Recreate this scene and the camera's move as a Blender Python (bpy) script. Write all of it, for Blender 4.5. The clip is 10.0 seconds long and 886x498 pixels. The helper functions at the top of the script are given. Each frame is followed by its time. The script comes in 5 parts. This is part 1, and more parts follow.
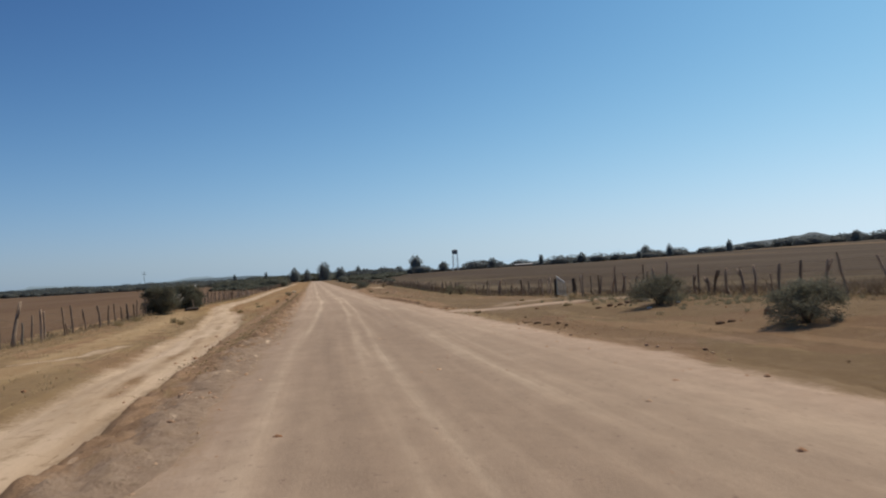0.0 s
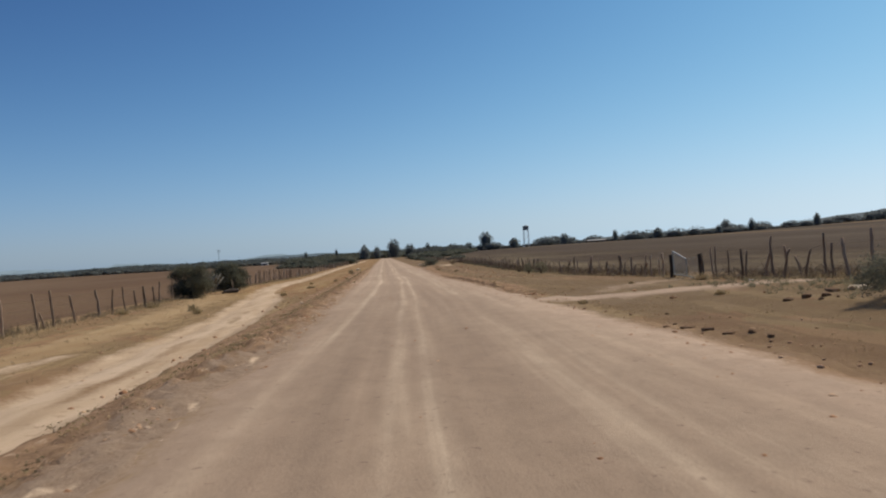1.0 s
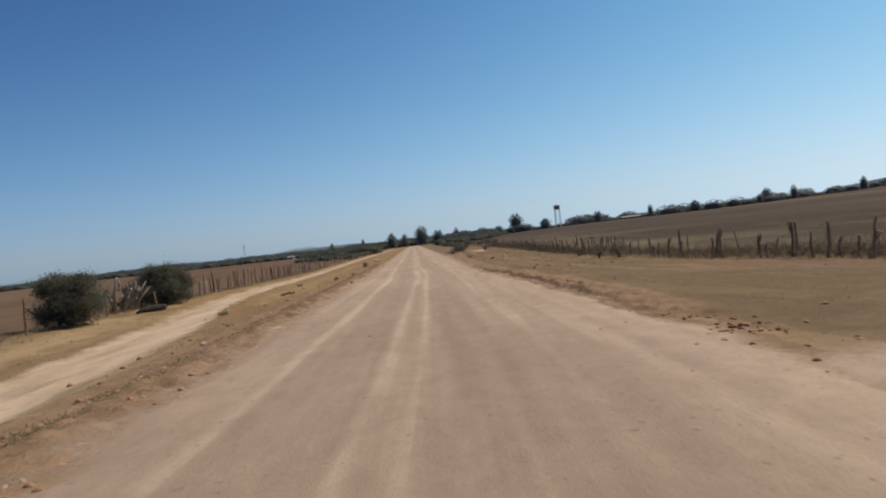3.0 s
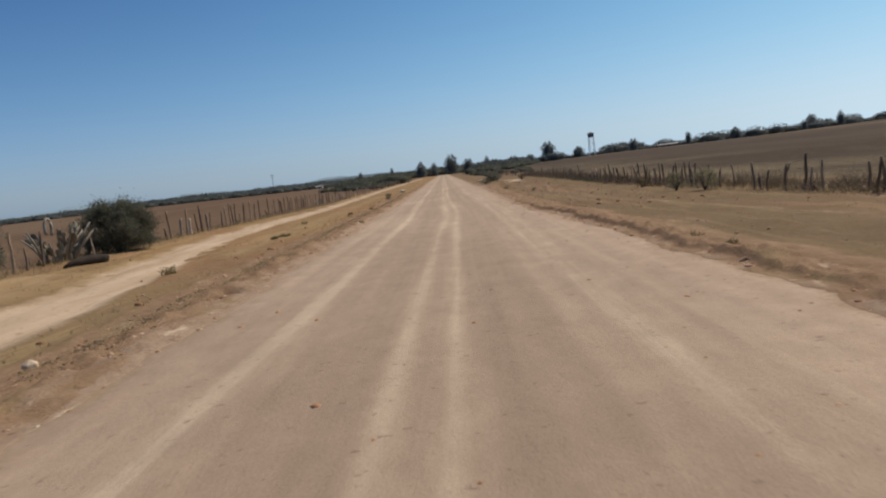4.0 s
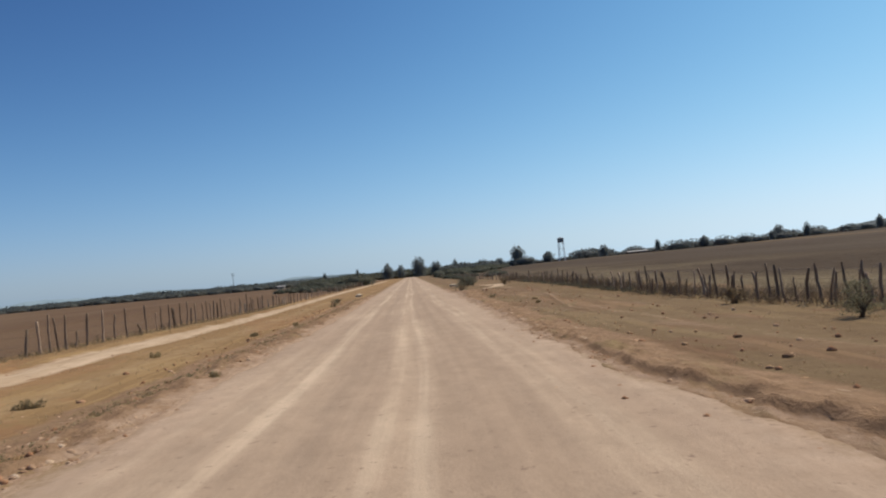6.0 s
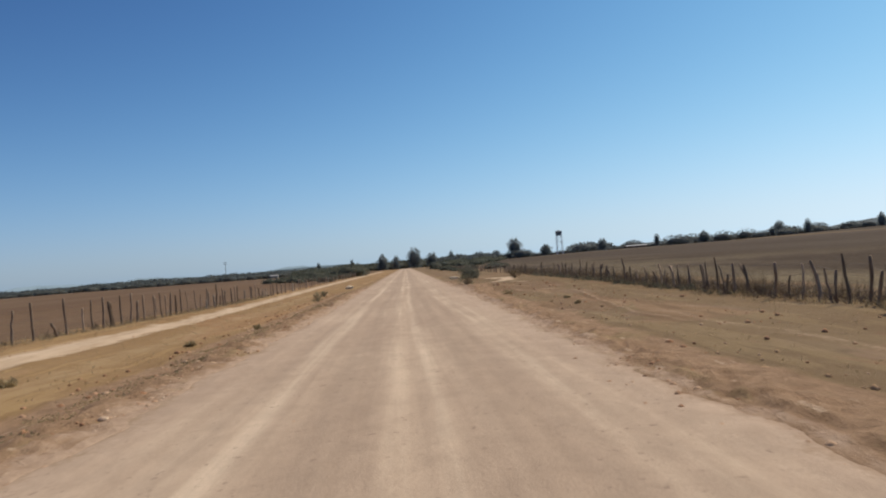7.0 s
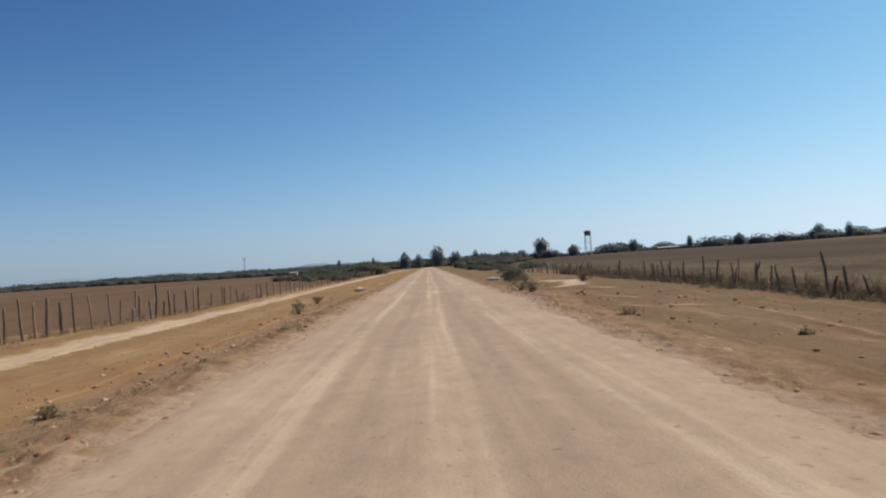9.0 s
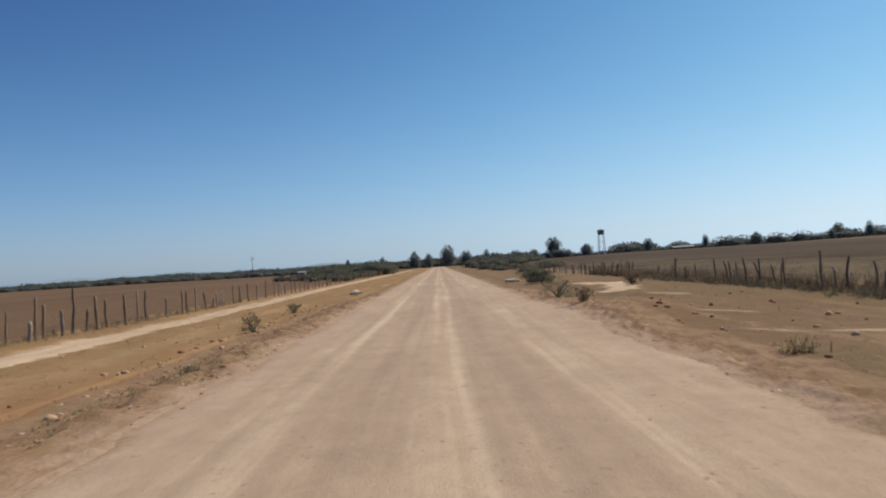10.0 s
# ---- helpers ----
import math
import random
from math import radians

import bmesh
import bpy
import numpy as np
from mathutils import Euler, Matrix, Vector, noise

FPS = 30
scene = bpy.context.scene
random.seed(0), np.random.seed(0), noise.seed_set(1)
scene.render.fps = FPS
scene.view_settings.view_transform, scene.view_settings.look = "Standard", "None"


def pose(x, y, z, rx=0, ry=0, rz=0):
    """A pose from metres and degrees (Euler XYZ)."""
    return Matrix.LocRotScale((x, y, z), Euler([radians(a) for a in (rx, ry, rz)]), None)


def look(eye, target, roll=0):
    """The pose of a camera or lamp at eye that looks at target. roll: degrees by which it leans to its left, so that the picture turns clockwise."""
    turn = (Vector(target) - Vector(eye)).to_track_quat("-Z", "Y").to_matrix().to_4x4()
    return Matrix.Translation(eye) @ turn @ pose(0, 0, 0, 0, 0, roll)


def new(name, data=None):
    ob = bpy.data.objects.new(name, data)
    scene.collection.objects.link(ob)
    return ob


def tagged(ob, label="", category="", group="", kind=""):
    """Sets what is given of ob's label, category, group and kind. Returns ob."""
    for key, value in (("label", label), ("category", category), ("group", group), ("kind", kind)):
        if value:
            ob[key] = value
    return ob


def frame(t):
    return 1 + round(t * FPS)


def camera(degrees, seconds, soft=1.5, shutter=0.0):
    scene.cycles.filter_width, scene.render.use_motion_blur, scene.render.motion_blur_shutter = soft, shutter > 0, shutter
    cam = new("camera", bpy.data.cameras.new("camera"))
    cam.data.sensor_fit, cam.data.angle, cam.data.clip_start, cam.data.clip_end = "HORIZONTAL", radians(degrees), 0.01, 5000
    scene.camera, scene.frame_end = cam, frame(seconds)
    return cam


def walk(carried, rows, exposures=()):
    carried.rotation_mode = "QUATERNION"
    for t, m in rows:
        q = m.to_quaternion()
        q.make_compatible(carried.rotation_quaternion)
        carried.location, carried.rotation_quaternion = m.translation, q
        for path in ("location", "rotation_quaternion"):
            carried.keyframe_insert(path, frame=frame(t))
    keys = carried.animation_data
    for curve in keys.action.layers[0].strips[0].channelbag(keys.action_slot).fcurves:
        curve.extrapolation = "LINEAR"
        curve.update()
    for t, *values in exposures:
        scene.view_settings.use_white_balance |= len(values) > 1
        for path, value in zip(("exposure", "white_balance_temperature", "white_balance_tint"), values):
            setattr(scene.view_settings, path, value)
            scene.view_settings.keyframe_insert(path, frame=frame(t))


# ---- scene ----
cam = camera(60.4, 10.0, soft=2.0, shutter=0.15)
PATH = [
    (0, pose(-1.444, 0.865, 1.592, 92.01, 3.44, -9.68)),
    (0.2, pose(-1.230, 2.631, 1.588, 92.52, 3.05, -7.65)),
    (0.5, pose(-0.929, 5.282, 1.583, 92.08, 2.97, -5.37)),
    (0.75, pose(-0.709, 7.494, 1.581, 91.18, 3.32, -4.73)),
    (1, pose(-0.500, 9.695, 1.578, 90.58, 3.66, -4.42)),
    (1.5, pose(-0.072, 14.056, 1.558, 89.39, 4.42, -3.42)),
    (1.75, pose(0.124, 16.250, 1.544, 88.94, 4.89, -3.36)),
    (2, pose(0.292, 18.445, 1.530, 88.75, 5.34, -2.99)),
    (2.5, pose(0.508, 22.771, 1.515, 89.15, 5.87, -3.03)),
    (2.7, pose(0.556, 24.474, 1.518, 89.40, 6.05, -2.95)),
    (3.8, pose(0.718, 33.807, 1.545, 90.01, 6.86, 0.55)),
    (3.9, pose(0.729, 34.654, 1.546, 87.20, 6.70, 0.38)),
    (4, pose(0.739, 35.501, 1.546, 84.62, 6.51, 0.05)),
    (4.1, pose(0.748, 36.347, 1.546, 84.13, 6.39, 0.41)),
    (4.2, pose(0.758, 37.192, 1.544, 85.31, 6.26, 0.80)),
    (4.3, pose(0.770, 38.036, 1.543, 87.67, 6.13, 1.21)),
    (4.5, pose(0.806, 39.725, 1.541, 91.35, 5.96, 1.38)),
    (4.7, pose(0.862, 41.415, 1.541, 92.96, 5.81, 1.11)),
    (5, pose(0.947, 43.949, 1.542, 93.12, 5.44, 0.71)),
    (5.5, pose(0.992, 48.163, 1.545, 92.80, 5.27, -1.27)),
    (5.75, pose(0.996, 50.278, 1.543, 92.40, 5.30, -1.87)),
    (6, pose(0.998, 52.391, 1.540, 92.08, 5.31, -2.42)),
    (6.2, pose(0.979, 54.073, 1.538, 91.53, 5.32, -2.32)),
    (7.3, pose(0.817, 63.287, 1.534, 91.44, 4.04, -2.90)),
    (7.5, pose(0.787, 64.962, 1.532, 91.58, 3.82, -2.79)),
    (8, pose(0.719, 69.144, 1.527, 91.84, 3.34, -2.00)),
    (8.5, pose(0.646, 73.319, 1.525, 91.85, 3.46, -1.42)),
    (9, pose(0.575, 77.587, 1.521, 91.50, 3.55, -1.11)),
    (9.5, pose(0.600, 81.989, 1.524, 91.49, 3.25, -1.00)),
    (10, pose(0.684, 86.493, 1.529, 91.52, 3.49, -0.33)),
]
walk(cam, PATH, [(0.0, -0.17), (1.5, -0.18), (2.6, -0.15), (3.8, -0.15), (4.0, -0.15), (4.2, 0.38), (4.4, 0.40), (4.5, 0.22), (5.2, 0.0), (7.5, 0.0), (10.0, -0.03)])

# ---------------------------------------------------------------- daylight
SUN_AZ, SUN_EL = 57.0, 52.0          # degrees to the right of straight ahead, above the horizon
world = bpy.data.worlds.new("sky")
scene.world = world
world.use_nodes = True
wn = world.node_tree.nodes
sky = wn.new("ShaderNodeTexSky")
sky.sky_type = "NISHITA"
sky.sun_disc = False
sky.sun_elevation = radians(SUN_EL)
sky.sun_rotation = radians(SUN_AZ)
sky.altitude = 0
sky.air_density, sky.dust_density, sky.ozone_density = 0.5, 0.6, 2.0
# dry-season air: deep blue overhead, paling to grey-blue haze low down; each channel is mixed, curved and levels off
merge = wn.new("ShaderNodeCombineColor")


def sky_math(operation, a, b):
    k = wn.new("ShaderNodeMath")
    k.operation = operation
    for sock, v in zip(k.inputs, (a, b)):
        if isinstance(v, float):
            sock.default_value = v
        else:
            world.node_tree.links.new(v, sock)
    return k.outputs[0]


AIR = (((0.059721, 0.015263, 0.046474), 2.2145, 1.7216, 0.7381), ((0.009365, -0.010028, 0.006194), 2.3209, 5125.0488, 0.7605), ((0.028314, -0.036017, 0.01768), 1.9352, 677.4524, 0.671))
for k, (share, power, gain, level) in enumerate(AIR):
    dot = wn.new("ShaderNodeVectorMath")
    dot.operation = "DOT_PRODUCT"
    dot.inputs[1].default_value = share
    world.node_tree.links.new(sky.outputs["Color"], dot.inputs[0])
    lit = sky_math("MULTIPLY", sky_math("POWER", sky_math("MAXIMUM", dot.outputs["Value"], 0.00001), power), gain)
    world.node_tree.links.new(sky_math("DIVIDE", lit, sky_math("ADD", sky_math("MULTIPLY", lit, level), 1.0)), merge.inputs[k])
world.node_tree.links.new(merge.outputs[0], wn["Background"].inputs["Color"])
wn["Background"].inputs["Strength"].default_value = 1.04
sun = new("sun", bpy.data.lights.new("sun", "SUN"))
sun.data.energy, sun.data.angle, sun.data.color = 3.95, radians(0.53), (1.0, 0.882, 0.715)
to_sun = Vector((math.sin(radians(SUN_AZ)) * math.cos(radians(SUN_EL)), math.cos(radians(SUN_AZ)) * math.cos(radians(SUN_EL)), math.sin(radians(SUN_EL))))
sun.matrix_world = look(to_sun * 60, (0, 0, 0))
scene.view_settings.exposure = 0.0


# ---------------------------------------------------------------- materials
def shader(name, rough=0.9, metal=0.0, spec=0.2):
    m = bpy.data.materials.new(name)
    m.use_nodes = True
    b = m.node_tree.nodes["Principled BSDF"]
    b.inputs["Roughness"].default_value = rough
    b.inputs["Metallic"].default_value = metal
    b.inputs["Specular IOR Level"].default_value = spec
    return m, m.node_tree.nodes, m.node_tree.links, b


def node(n, kind, **values):
    k = n.new(kind)
    for key, v in values.items():
        k.inputs[key].default_value = v
    return k


def ramp(n, stops):
    r = n.new("ShaderNodeValToRGB")
    e = r.color_ramp.elements
    while len(e) < len(stops):
        e.new(0.5)
    for k, (p, c) in zip(e, stops):
        k.position, k.color = p, (*c, 1) if len(c) == 3 else c
    return r


def grey(v):
    return (v, v, v)


def mapped(n, l, scale, source=None):
    """World coordinates, scaled along each axis."""
    if source is None:
        source = n.new("ShaderNodeNewGeometry").outputs["Position"]
    m = n.new("ShaderNodeMapping")
    m.inputs["Scale"].default_value = scale
    l.new(source, m.inputs["Vector"])
    return m.outputs["Vector"]


def noisy(n, l, vec, scale, detail=4.0, rough=0.55, dist=0.0):
    t = node(n, "ShaderNodeTexNoise", Scale=scale, Detail=detail, Roughness=rough, Distortion=dist)
    l.new(vec, t.inputs["Vector"])
    return t.outputs["Fac"]


def mix(n, l, fac, a, b, mode="MIX"):
    m = n.new("ShaderNodeMix")
    m.data_type, m.blend_type = "RGBA", mode
    for sock, v in ((m.inputs[0], fac), (m.inputs[6], a), (m.inputs[7], b)):
        if isinstance(v, (int, float)):
            sock.default_value = v
        elif isinstance(v, tuple):
            sock.default_value = (*v, 1)
        else:
            l.new(v, sock)
    return m.outputs[2]


def curve(n, l, fac, lo, hi):
    r = ramp(n, [(lo, grey(0)), (hi, grey(1))])
    l.new(fac, r.inputs[0])
    return r.outputs[0]


def bumped(n, l, b, height, strength, distance=0.05):
    k = node(n, "ShaderNodeBump", Strength=strength, Distance=distance)
    l.new(height, k.inputs["Height"])
    l.new(k.outputs["Normal"], b.inputs["Normal"])


def simple(name, c1, c2, scale=3.0, rough=0.9, metal=0.0, spec=0.2, bump=0.3, grain=40.0, stretch=(1, 1, 1), each=False, local=False):
    """Two colours by broad noise, with fine grain and relief; each: also a shade of its own for each piece."""
    m, n, l, b = shader(name, rough, metal, spec)
    src = n.new("ShaderNodeTexCoord").outputs["Object"] if local else None
    v = mapped(n, l, stretch, src)
    col = mix(n, l, curve(n, l, noisy(n, l, v, scale), 0.3, 0.7), c1, c2)
    g = noisy(n, l, v, grain, 3)
    col = mix(n, l, 0.45, col, mix(n, l, curve(n, l, g, 0.25, 0.75), grey(0.55), grey(1.0)), "MULTIPLY")
    if each:
        info = n.new("ShaderNodeObjectInfo")
        r = ramp(n, [(0, grey(0.55)), (0.7, grey(1.0)), (1, grey(1.5))])
        l.new(info.outputs["Random"], r.inputs[0])
        col = mix(n, l, 1.0, col, r.outputs[0], "MULTIPLY")
    l.new(col, b.inputs["Base Color"])
    if bump:
        bumped(n, l, b, g, bump, 0.02)
    return m


def leafy(name, stops, rough=0.7):
    """Foliage: each leaf clump has its own shade."""
    m, n, l, b = shader(name, rough, 0, 0.15)
    g = n.new("ShaderNodeNewGeometry")
    r = ramp(n, stops)
    l.new(g.outputs["Random Per Island"], r.inputs[0])
    col = mix(n, l, curve(n, l, noisy(n, l, mapped(n, l, (1, 1, 1)), 0.7), 0.3, 0.7), r.outputs[0], mix(n, l, 0.5, r.outputs[0], (0.09, 0.075, 0.05)))
    l.new(col, b.inputs["Base Color"])
    thin = n.new("ShaderNodeBsdfTranslucent")
    l.new(col, thin.inputs["Color"])
    both = node(n, "ShaderNodeMixShader", Fac=0.48)
    l.new(b.outputs[0], both.inputs[1])
    l.new(thin.outputs[0], both.inputs[2])
    l.new(both.outputs[0], n["Material Output"].inputs["Surface"])
    return m


def verge_colour(n, l):
    """Straw-brown grass stubble over reddish soil, with bare patches: colour and relief."""
    p = mapped(n, l, (1, 1, 1))
    pl = mapped(n, l, (1, 0.28, 1))
    big = noisy(n, l, pl, 0.33, 5, 0.6, 0.4)
    col = mix(n, l, curve(n, l, big, 0.38, 0.62), (0.33, 0.189, 0.096), (0.405, 0.255, 0.13))
    bare = curve(n, l, noisy(n, l, pl, 0.55, 5, 0.6, 0.6), 0.55, 0.68)
    col = mix(n, l, bare, col, (0.47, 0.31, 0.185))
    band = noisy(n, l, mapped(n, l, (1, 0.07, 1)), 1.1, 5, 0.6, 0.5)
    ruddy = noisy(n, l, mapped(n, l, (1, 0.35, 1)), 0.21, 5, 0.6, 0.5)
    col = mix(n, l, curve(n, l, ruddy, 0.46, 0.62), col, mix(n, l, 0.65, col, (0.30, 0.165, 0.083)))
    col = mix(n, l, curve(n, l, ruddy, 0.46, 0.34), col, mix(n, l, 0.5, col, (0.34, 0.25, 0.118)))
    col = mix(n, l, curve(n, l, band, 0.54, 0.74), col, mix(n, l, 0.3, col, (0.47, 0.315, 0.175)))
    col = mix(n, l, curve(n, l, band, 0.44, 0.30), col, mix(n, l, 0.4, col, (0.20, 0.118, 0.06)))
    straw = curve(n, l, noisy(n, l, p, 3.1, 5, 0.65), 0.50, 0.70)
    col = mix(n, l, straw, col, mix(n, l, 0.35, col, (0.41, 0.285, 0.135)))
    dark = curve(n, l, noisy(n, l, mapped(n, l, (1, 0.5, 1)), 1.7, 6, 0.7), 0.57, 0.74)
    col = mix(n, l, dark, col, mix(n, l, 0.42, col, (0.13, 0.083, 0.047)))
    grain = noisy(n, l, p, 26.0, 5, 0.7)
    col = mix(n, l, 0.45, col, mix(n, l, curve(n, l, grain, 0.25, 0.75), grey(0.6), grey(1.15)), "MULTIPLY")
    col = mix(n, l, 1.0, col, (0.93, 0.95, 0.985), "MULTIPLY")
    # the soil is duller along the east side, paler and redder on the west past the thorn bushes
    sep = n.new("ShaderNodeSeparateXYZ")
    l.new(n.new("ShaderNodeNewGeometry").outputs["Position"], sep.inputs[0])
    for lo, hi, y0, y1, tint in ((3.5, 5.5, -20.0, -10.0, (0.77, 0.765, 0.785)), (-2.0, -4.0, 48.0, 66.0, (1.09, 1.015, 0.915))):
        here = n.new("ShaderNodeMath")
        here.operation = "MULTIPLY"
        for i, (axis, first, last) in enumerate((("X", lo, hi), ("Y", y0, y1))):
            reach = n.new("ShaderNodeMapRange")
            reach.inputs["From Min"].default_value, reach.inputs["From Max"].default_value = first, last
            l.new(sep.outputs[axis], reach.inputs["Value"])
            l.new(reach.outputs[0], here.inputs[i])
        col = mix(n, l, here.outputs[0], col, mix(n, l, 1.0, col, tint, "MULTIPLY"))
    return col, mix(n, l, 0.5, grain, noisy(n, l, p, 5.0, 5, 0.65))


def worn_in(n, l, col, name="worn"):
    """Blends a worn surface raggedly into the verge, by how far its mesh says it is worn bare."""
    att = n.new("ShaderNodeAttribute")
    att.attribute_name = name
    rag = mix(n, l, 0.5, noisy(n, l, mapped(n, l, (1, 0.45, 1)), 2.2, 5, 0.65), noisy(n, l, mapped(n, l, (1, 1, 1)), 14.0, 4, 0.6))
    add = n.new("ShaderNodeMath")
    add.operation = "ADD"
    l.new(att.outputs["Fac"], add.inputs[0])
    l.new(rag, add.inputs[1])
    k = n.new("ShaderNodeMapRange")
    k.inputs["From Min"].default_value, k.inputs["From Max"].default_value = 0.78, 1.12
    l.new(add.outputs[0], k.inputs["Value"])
    verge, _ = verge_colour(n, l)
    return mix(n, l, k.outputs[0], verge, col)


m_verge, n, l, b = shader("dry_grass_earth", 0.95, 0, 0.1)
col, hgt = verge_colour(n, l)
l.new(col, b.inputs["Base Color"])
bumped(n, l, b, hgt, 0.8, 0.06)

# graded dirt road: pale dust swept in soft streaks along the wheel lines, pinkish gravel at the edges
m_road, n, l, b = shader("graded_dirt", 0.92, 0, 0.12)
p = mapped(n, l, (1, 1, 1))
sep = n.new("ShaderNodeSeparateXYZ")
l.new(n.new("ShaderNodeNewGeometry").outputs["Position"], sep.inputs[0])
lane = n.new("ShaderNodeAttribute")
lane.attribute_name = "lane"
along = n.new("ShaderNodeCombineXYZ")
l.new(lane.outputs["Fac"], along.inputs[0])
l.new(sep.outputs["Y"], along.inputs[1])
broad = noisy(n, l, mapped(n, l, (1, 0.035, 0), along.outputs[0]), 1.3, 3, 0.5, 0.15)
fine = noisy(n, l, mapped(n, l, (1, 0.018, 0), along.outputs[0]), 4.2, 3, 0.5, 0.15)
hair = noisy(n, l, mapped(n, l, (1, 0.02, 0), along.outputs[0]), 15.0, 3, 0.6, 0.1)
cloud = noisy(n, l, mapped(n, l, (1, 0.22, 1)), 0.9, 6, 0.65, 0.5)
across = n.new("ShaderNodeMapRange")
across.inputs["From Min"].default_value, across.inputs["From Max"].default_value = -3.2, 4.4
l.new(lane.outputs["Fac"], across.inputs["Value"])
wheels = ramp(n, [(0.0, grey(0.5)), (0.12, grey(0.42)), (0.16, grey(0.6)), (0.2, grey(0.35)), (0.26, grey(0.7)), (0.287, grey(1.0)), (0.312, grey(0.35)), (0.39, grey(0.22)), (0.45, grey(0.3)), (0.47, grey(0.95)), (0.495, grey(0.5)), (0.515, grey(0.5)), (0.535, grey(0.95)), (0.558, grey(0.3)), (0.62, grey(0.14)), (0.69, grey(0.35)), (0.745, grey(0.85)), (0.79, grey(0.45)), (0.85, grey(0.62)), (0.90, grey(0.5)), (1.0, grey(0.5))])
wheels.color_ramp.interpolation = "B_SPLINE"
l.new(across.outputs[0], wheels.inputs[0])
swept = mix(n, l, 0.28, wheels.outputs[0], broad)
swept = mix(n, l, 0.27, swept, curve(n, l, fine, 0.25, 0.75))
swept = mix(n, l, 0.05, swept, curve(n, l, hair, 0.3, 0.7))
swept = mix(n, l, 0.22, swept, cloud)
tone = ramp(n, [(0.20, (0.385, 0.276, 0.19)), (0.42, (0.468, 0.338, 0.235)), (0.56, (0.54, 0.396, 0.276)), (0.68, (0.675, 0.512, 0.362))])
l.new(swept, tone.inputs[0])
col = tone.outputs[0]
off = node(n, "ShaderNodeMath")
off.operation = "SUBTRACT"
off.inputs[1].default_value = 0.65
l.new(sep.outputs["X"], off.inputs[0])
ab = n.new("ShaderNodeMath")
ab.operation = "ABSOLUTE"
l.new(off.outputs[0], ab.inputs[0])
wob = n.new("ShaderNodeMath")
wob.operation = "MULTIPLY_ADD"
l.new(noisy(n, l, mapped(n, l, (1, 0.2, 1)), 0.8), wob.inputs[0])
wob.inputs[1].default_value = 2.2
l.new(ab.outputs[0], wob.inputs[2])
edge = n.new("ShaderNodeMapRange")
edge.inputs["From Min"].default_value, edge.inputs["From Max"].default_value = 3.3, 4.7
l.new(wob.outputs[0], edge.inputs["Value"])
col = mix(n, l, edge.outputs[0], col, mix(n, l, curve(n, l, noisy(n, l, p, 2.3, 5, 0.6), 0.35, 0.65), (0.51, 0.36, 0.25), (0.58, 0.42, 0.30)))
patch = curve(n, l, noisy(n, l, mapped(n, l, (1, 0.3, 1)), 0.35, 4, 0.55), 0.42, 0.64)
col = mix(n, l, patch, mix(n, l, 0.3, col, (0.33, 0.225, 0.155)), col)
worn = n.new("ShaderNodeMapRange")
worn.inputs["From Min"].default_value, worn.inputs["From Max"].default_value = 26.0, 62.0
l.new(sep.outputs["Y"], worn.inputs["Value"])
dusty = n.new("ShaderNodeMapRange")
dusty.inputs["From Min"].default_value, dusty.inputs["From Max"].default_value = 2.0, 3.6
l.new(sep.outputs["X"], dusty.inputs["Value"])
clean = n.new("ShaderNodeMath")
clean.operation = "MAXIMUM"
l.new(worn.outputs[0], clean.inputs[0])
l.new(dusty.outputs[0], clean.inputs[1])
col = mix(n, l, clean.outputs[0], mix(n, l, 1.0, col, (0.83, 0.825, 0.82), "MULTIPLY"), col)
blot = curve(n, l, noisy(n, l, mapped(n, l, (1, 0.5, 1)), 2.6, 6, 0.7, 0.4), 0.35, 0.68)
col = mix(n, l, 0.42, col, mix(n, l, blot, grey(0.72), grey(1.10)), "MULTIPLY")
speck = curve(n, l, noisy(n, l, p, 9.0, 3, 0.6), 0.64, 0.72)
col = mix(n, l, speck, col, mix(n, l, 0.6, col, (0.20, 0.13, 0.095)))
grain = noisy(n, l, p, 45.0, 4, 0.7)
col = mix(n, l, 0.5, col, mix(n, l, curve(n, l, grain, 0.25, 0.75), grey(0.72), grey(1.1)), "MULTIPLY")
l.new(worn_in(n, l, col), b.inputs["Base Color"])
bumped(n, l, b, mix(n, l, 0.5, grain, noisy(n, l, mapped(n, l, (1, 0.6, 1)), 6.0, 5, 0.65)), 0.5, 0.035)

# the pale sandy track beside the road
m_track, n, l, b = shader("pale_sand", 0.95, 0, 0.1)
p = mapped(n, l, (1, 1, 1))
s1 = noisy(n, l, mapped(n, l, (1, 0.12, 1)), 1.5, 5, 0.6, 0.3)
col = mix(n, l, curve(n, l, s1, 0.36, 0.64), (0.46, 0.325, 0.205), (0.62, 0.46, 0.315))
col = mix(n, l, curve(n, l, noisy(n, l, p, 4.0, 5, 0.65), 0.58, 0.72), col, (0.36, 0.245, 0.15))
grain = noisy(n, l, p, 34.0, 4, 0.7)
col = mix(n, l, 0.5, col, mix(n, l, curve(n, l, grain, 0.25, 0.75), grey(0.75), grey(1.1)), "MULTIPLY")
l.new(worn_in(n, l, col), b.inputs["Base Color"])
bumped(n, l, b, grain, 0.5, 0.04)


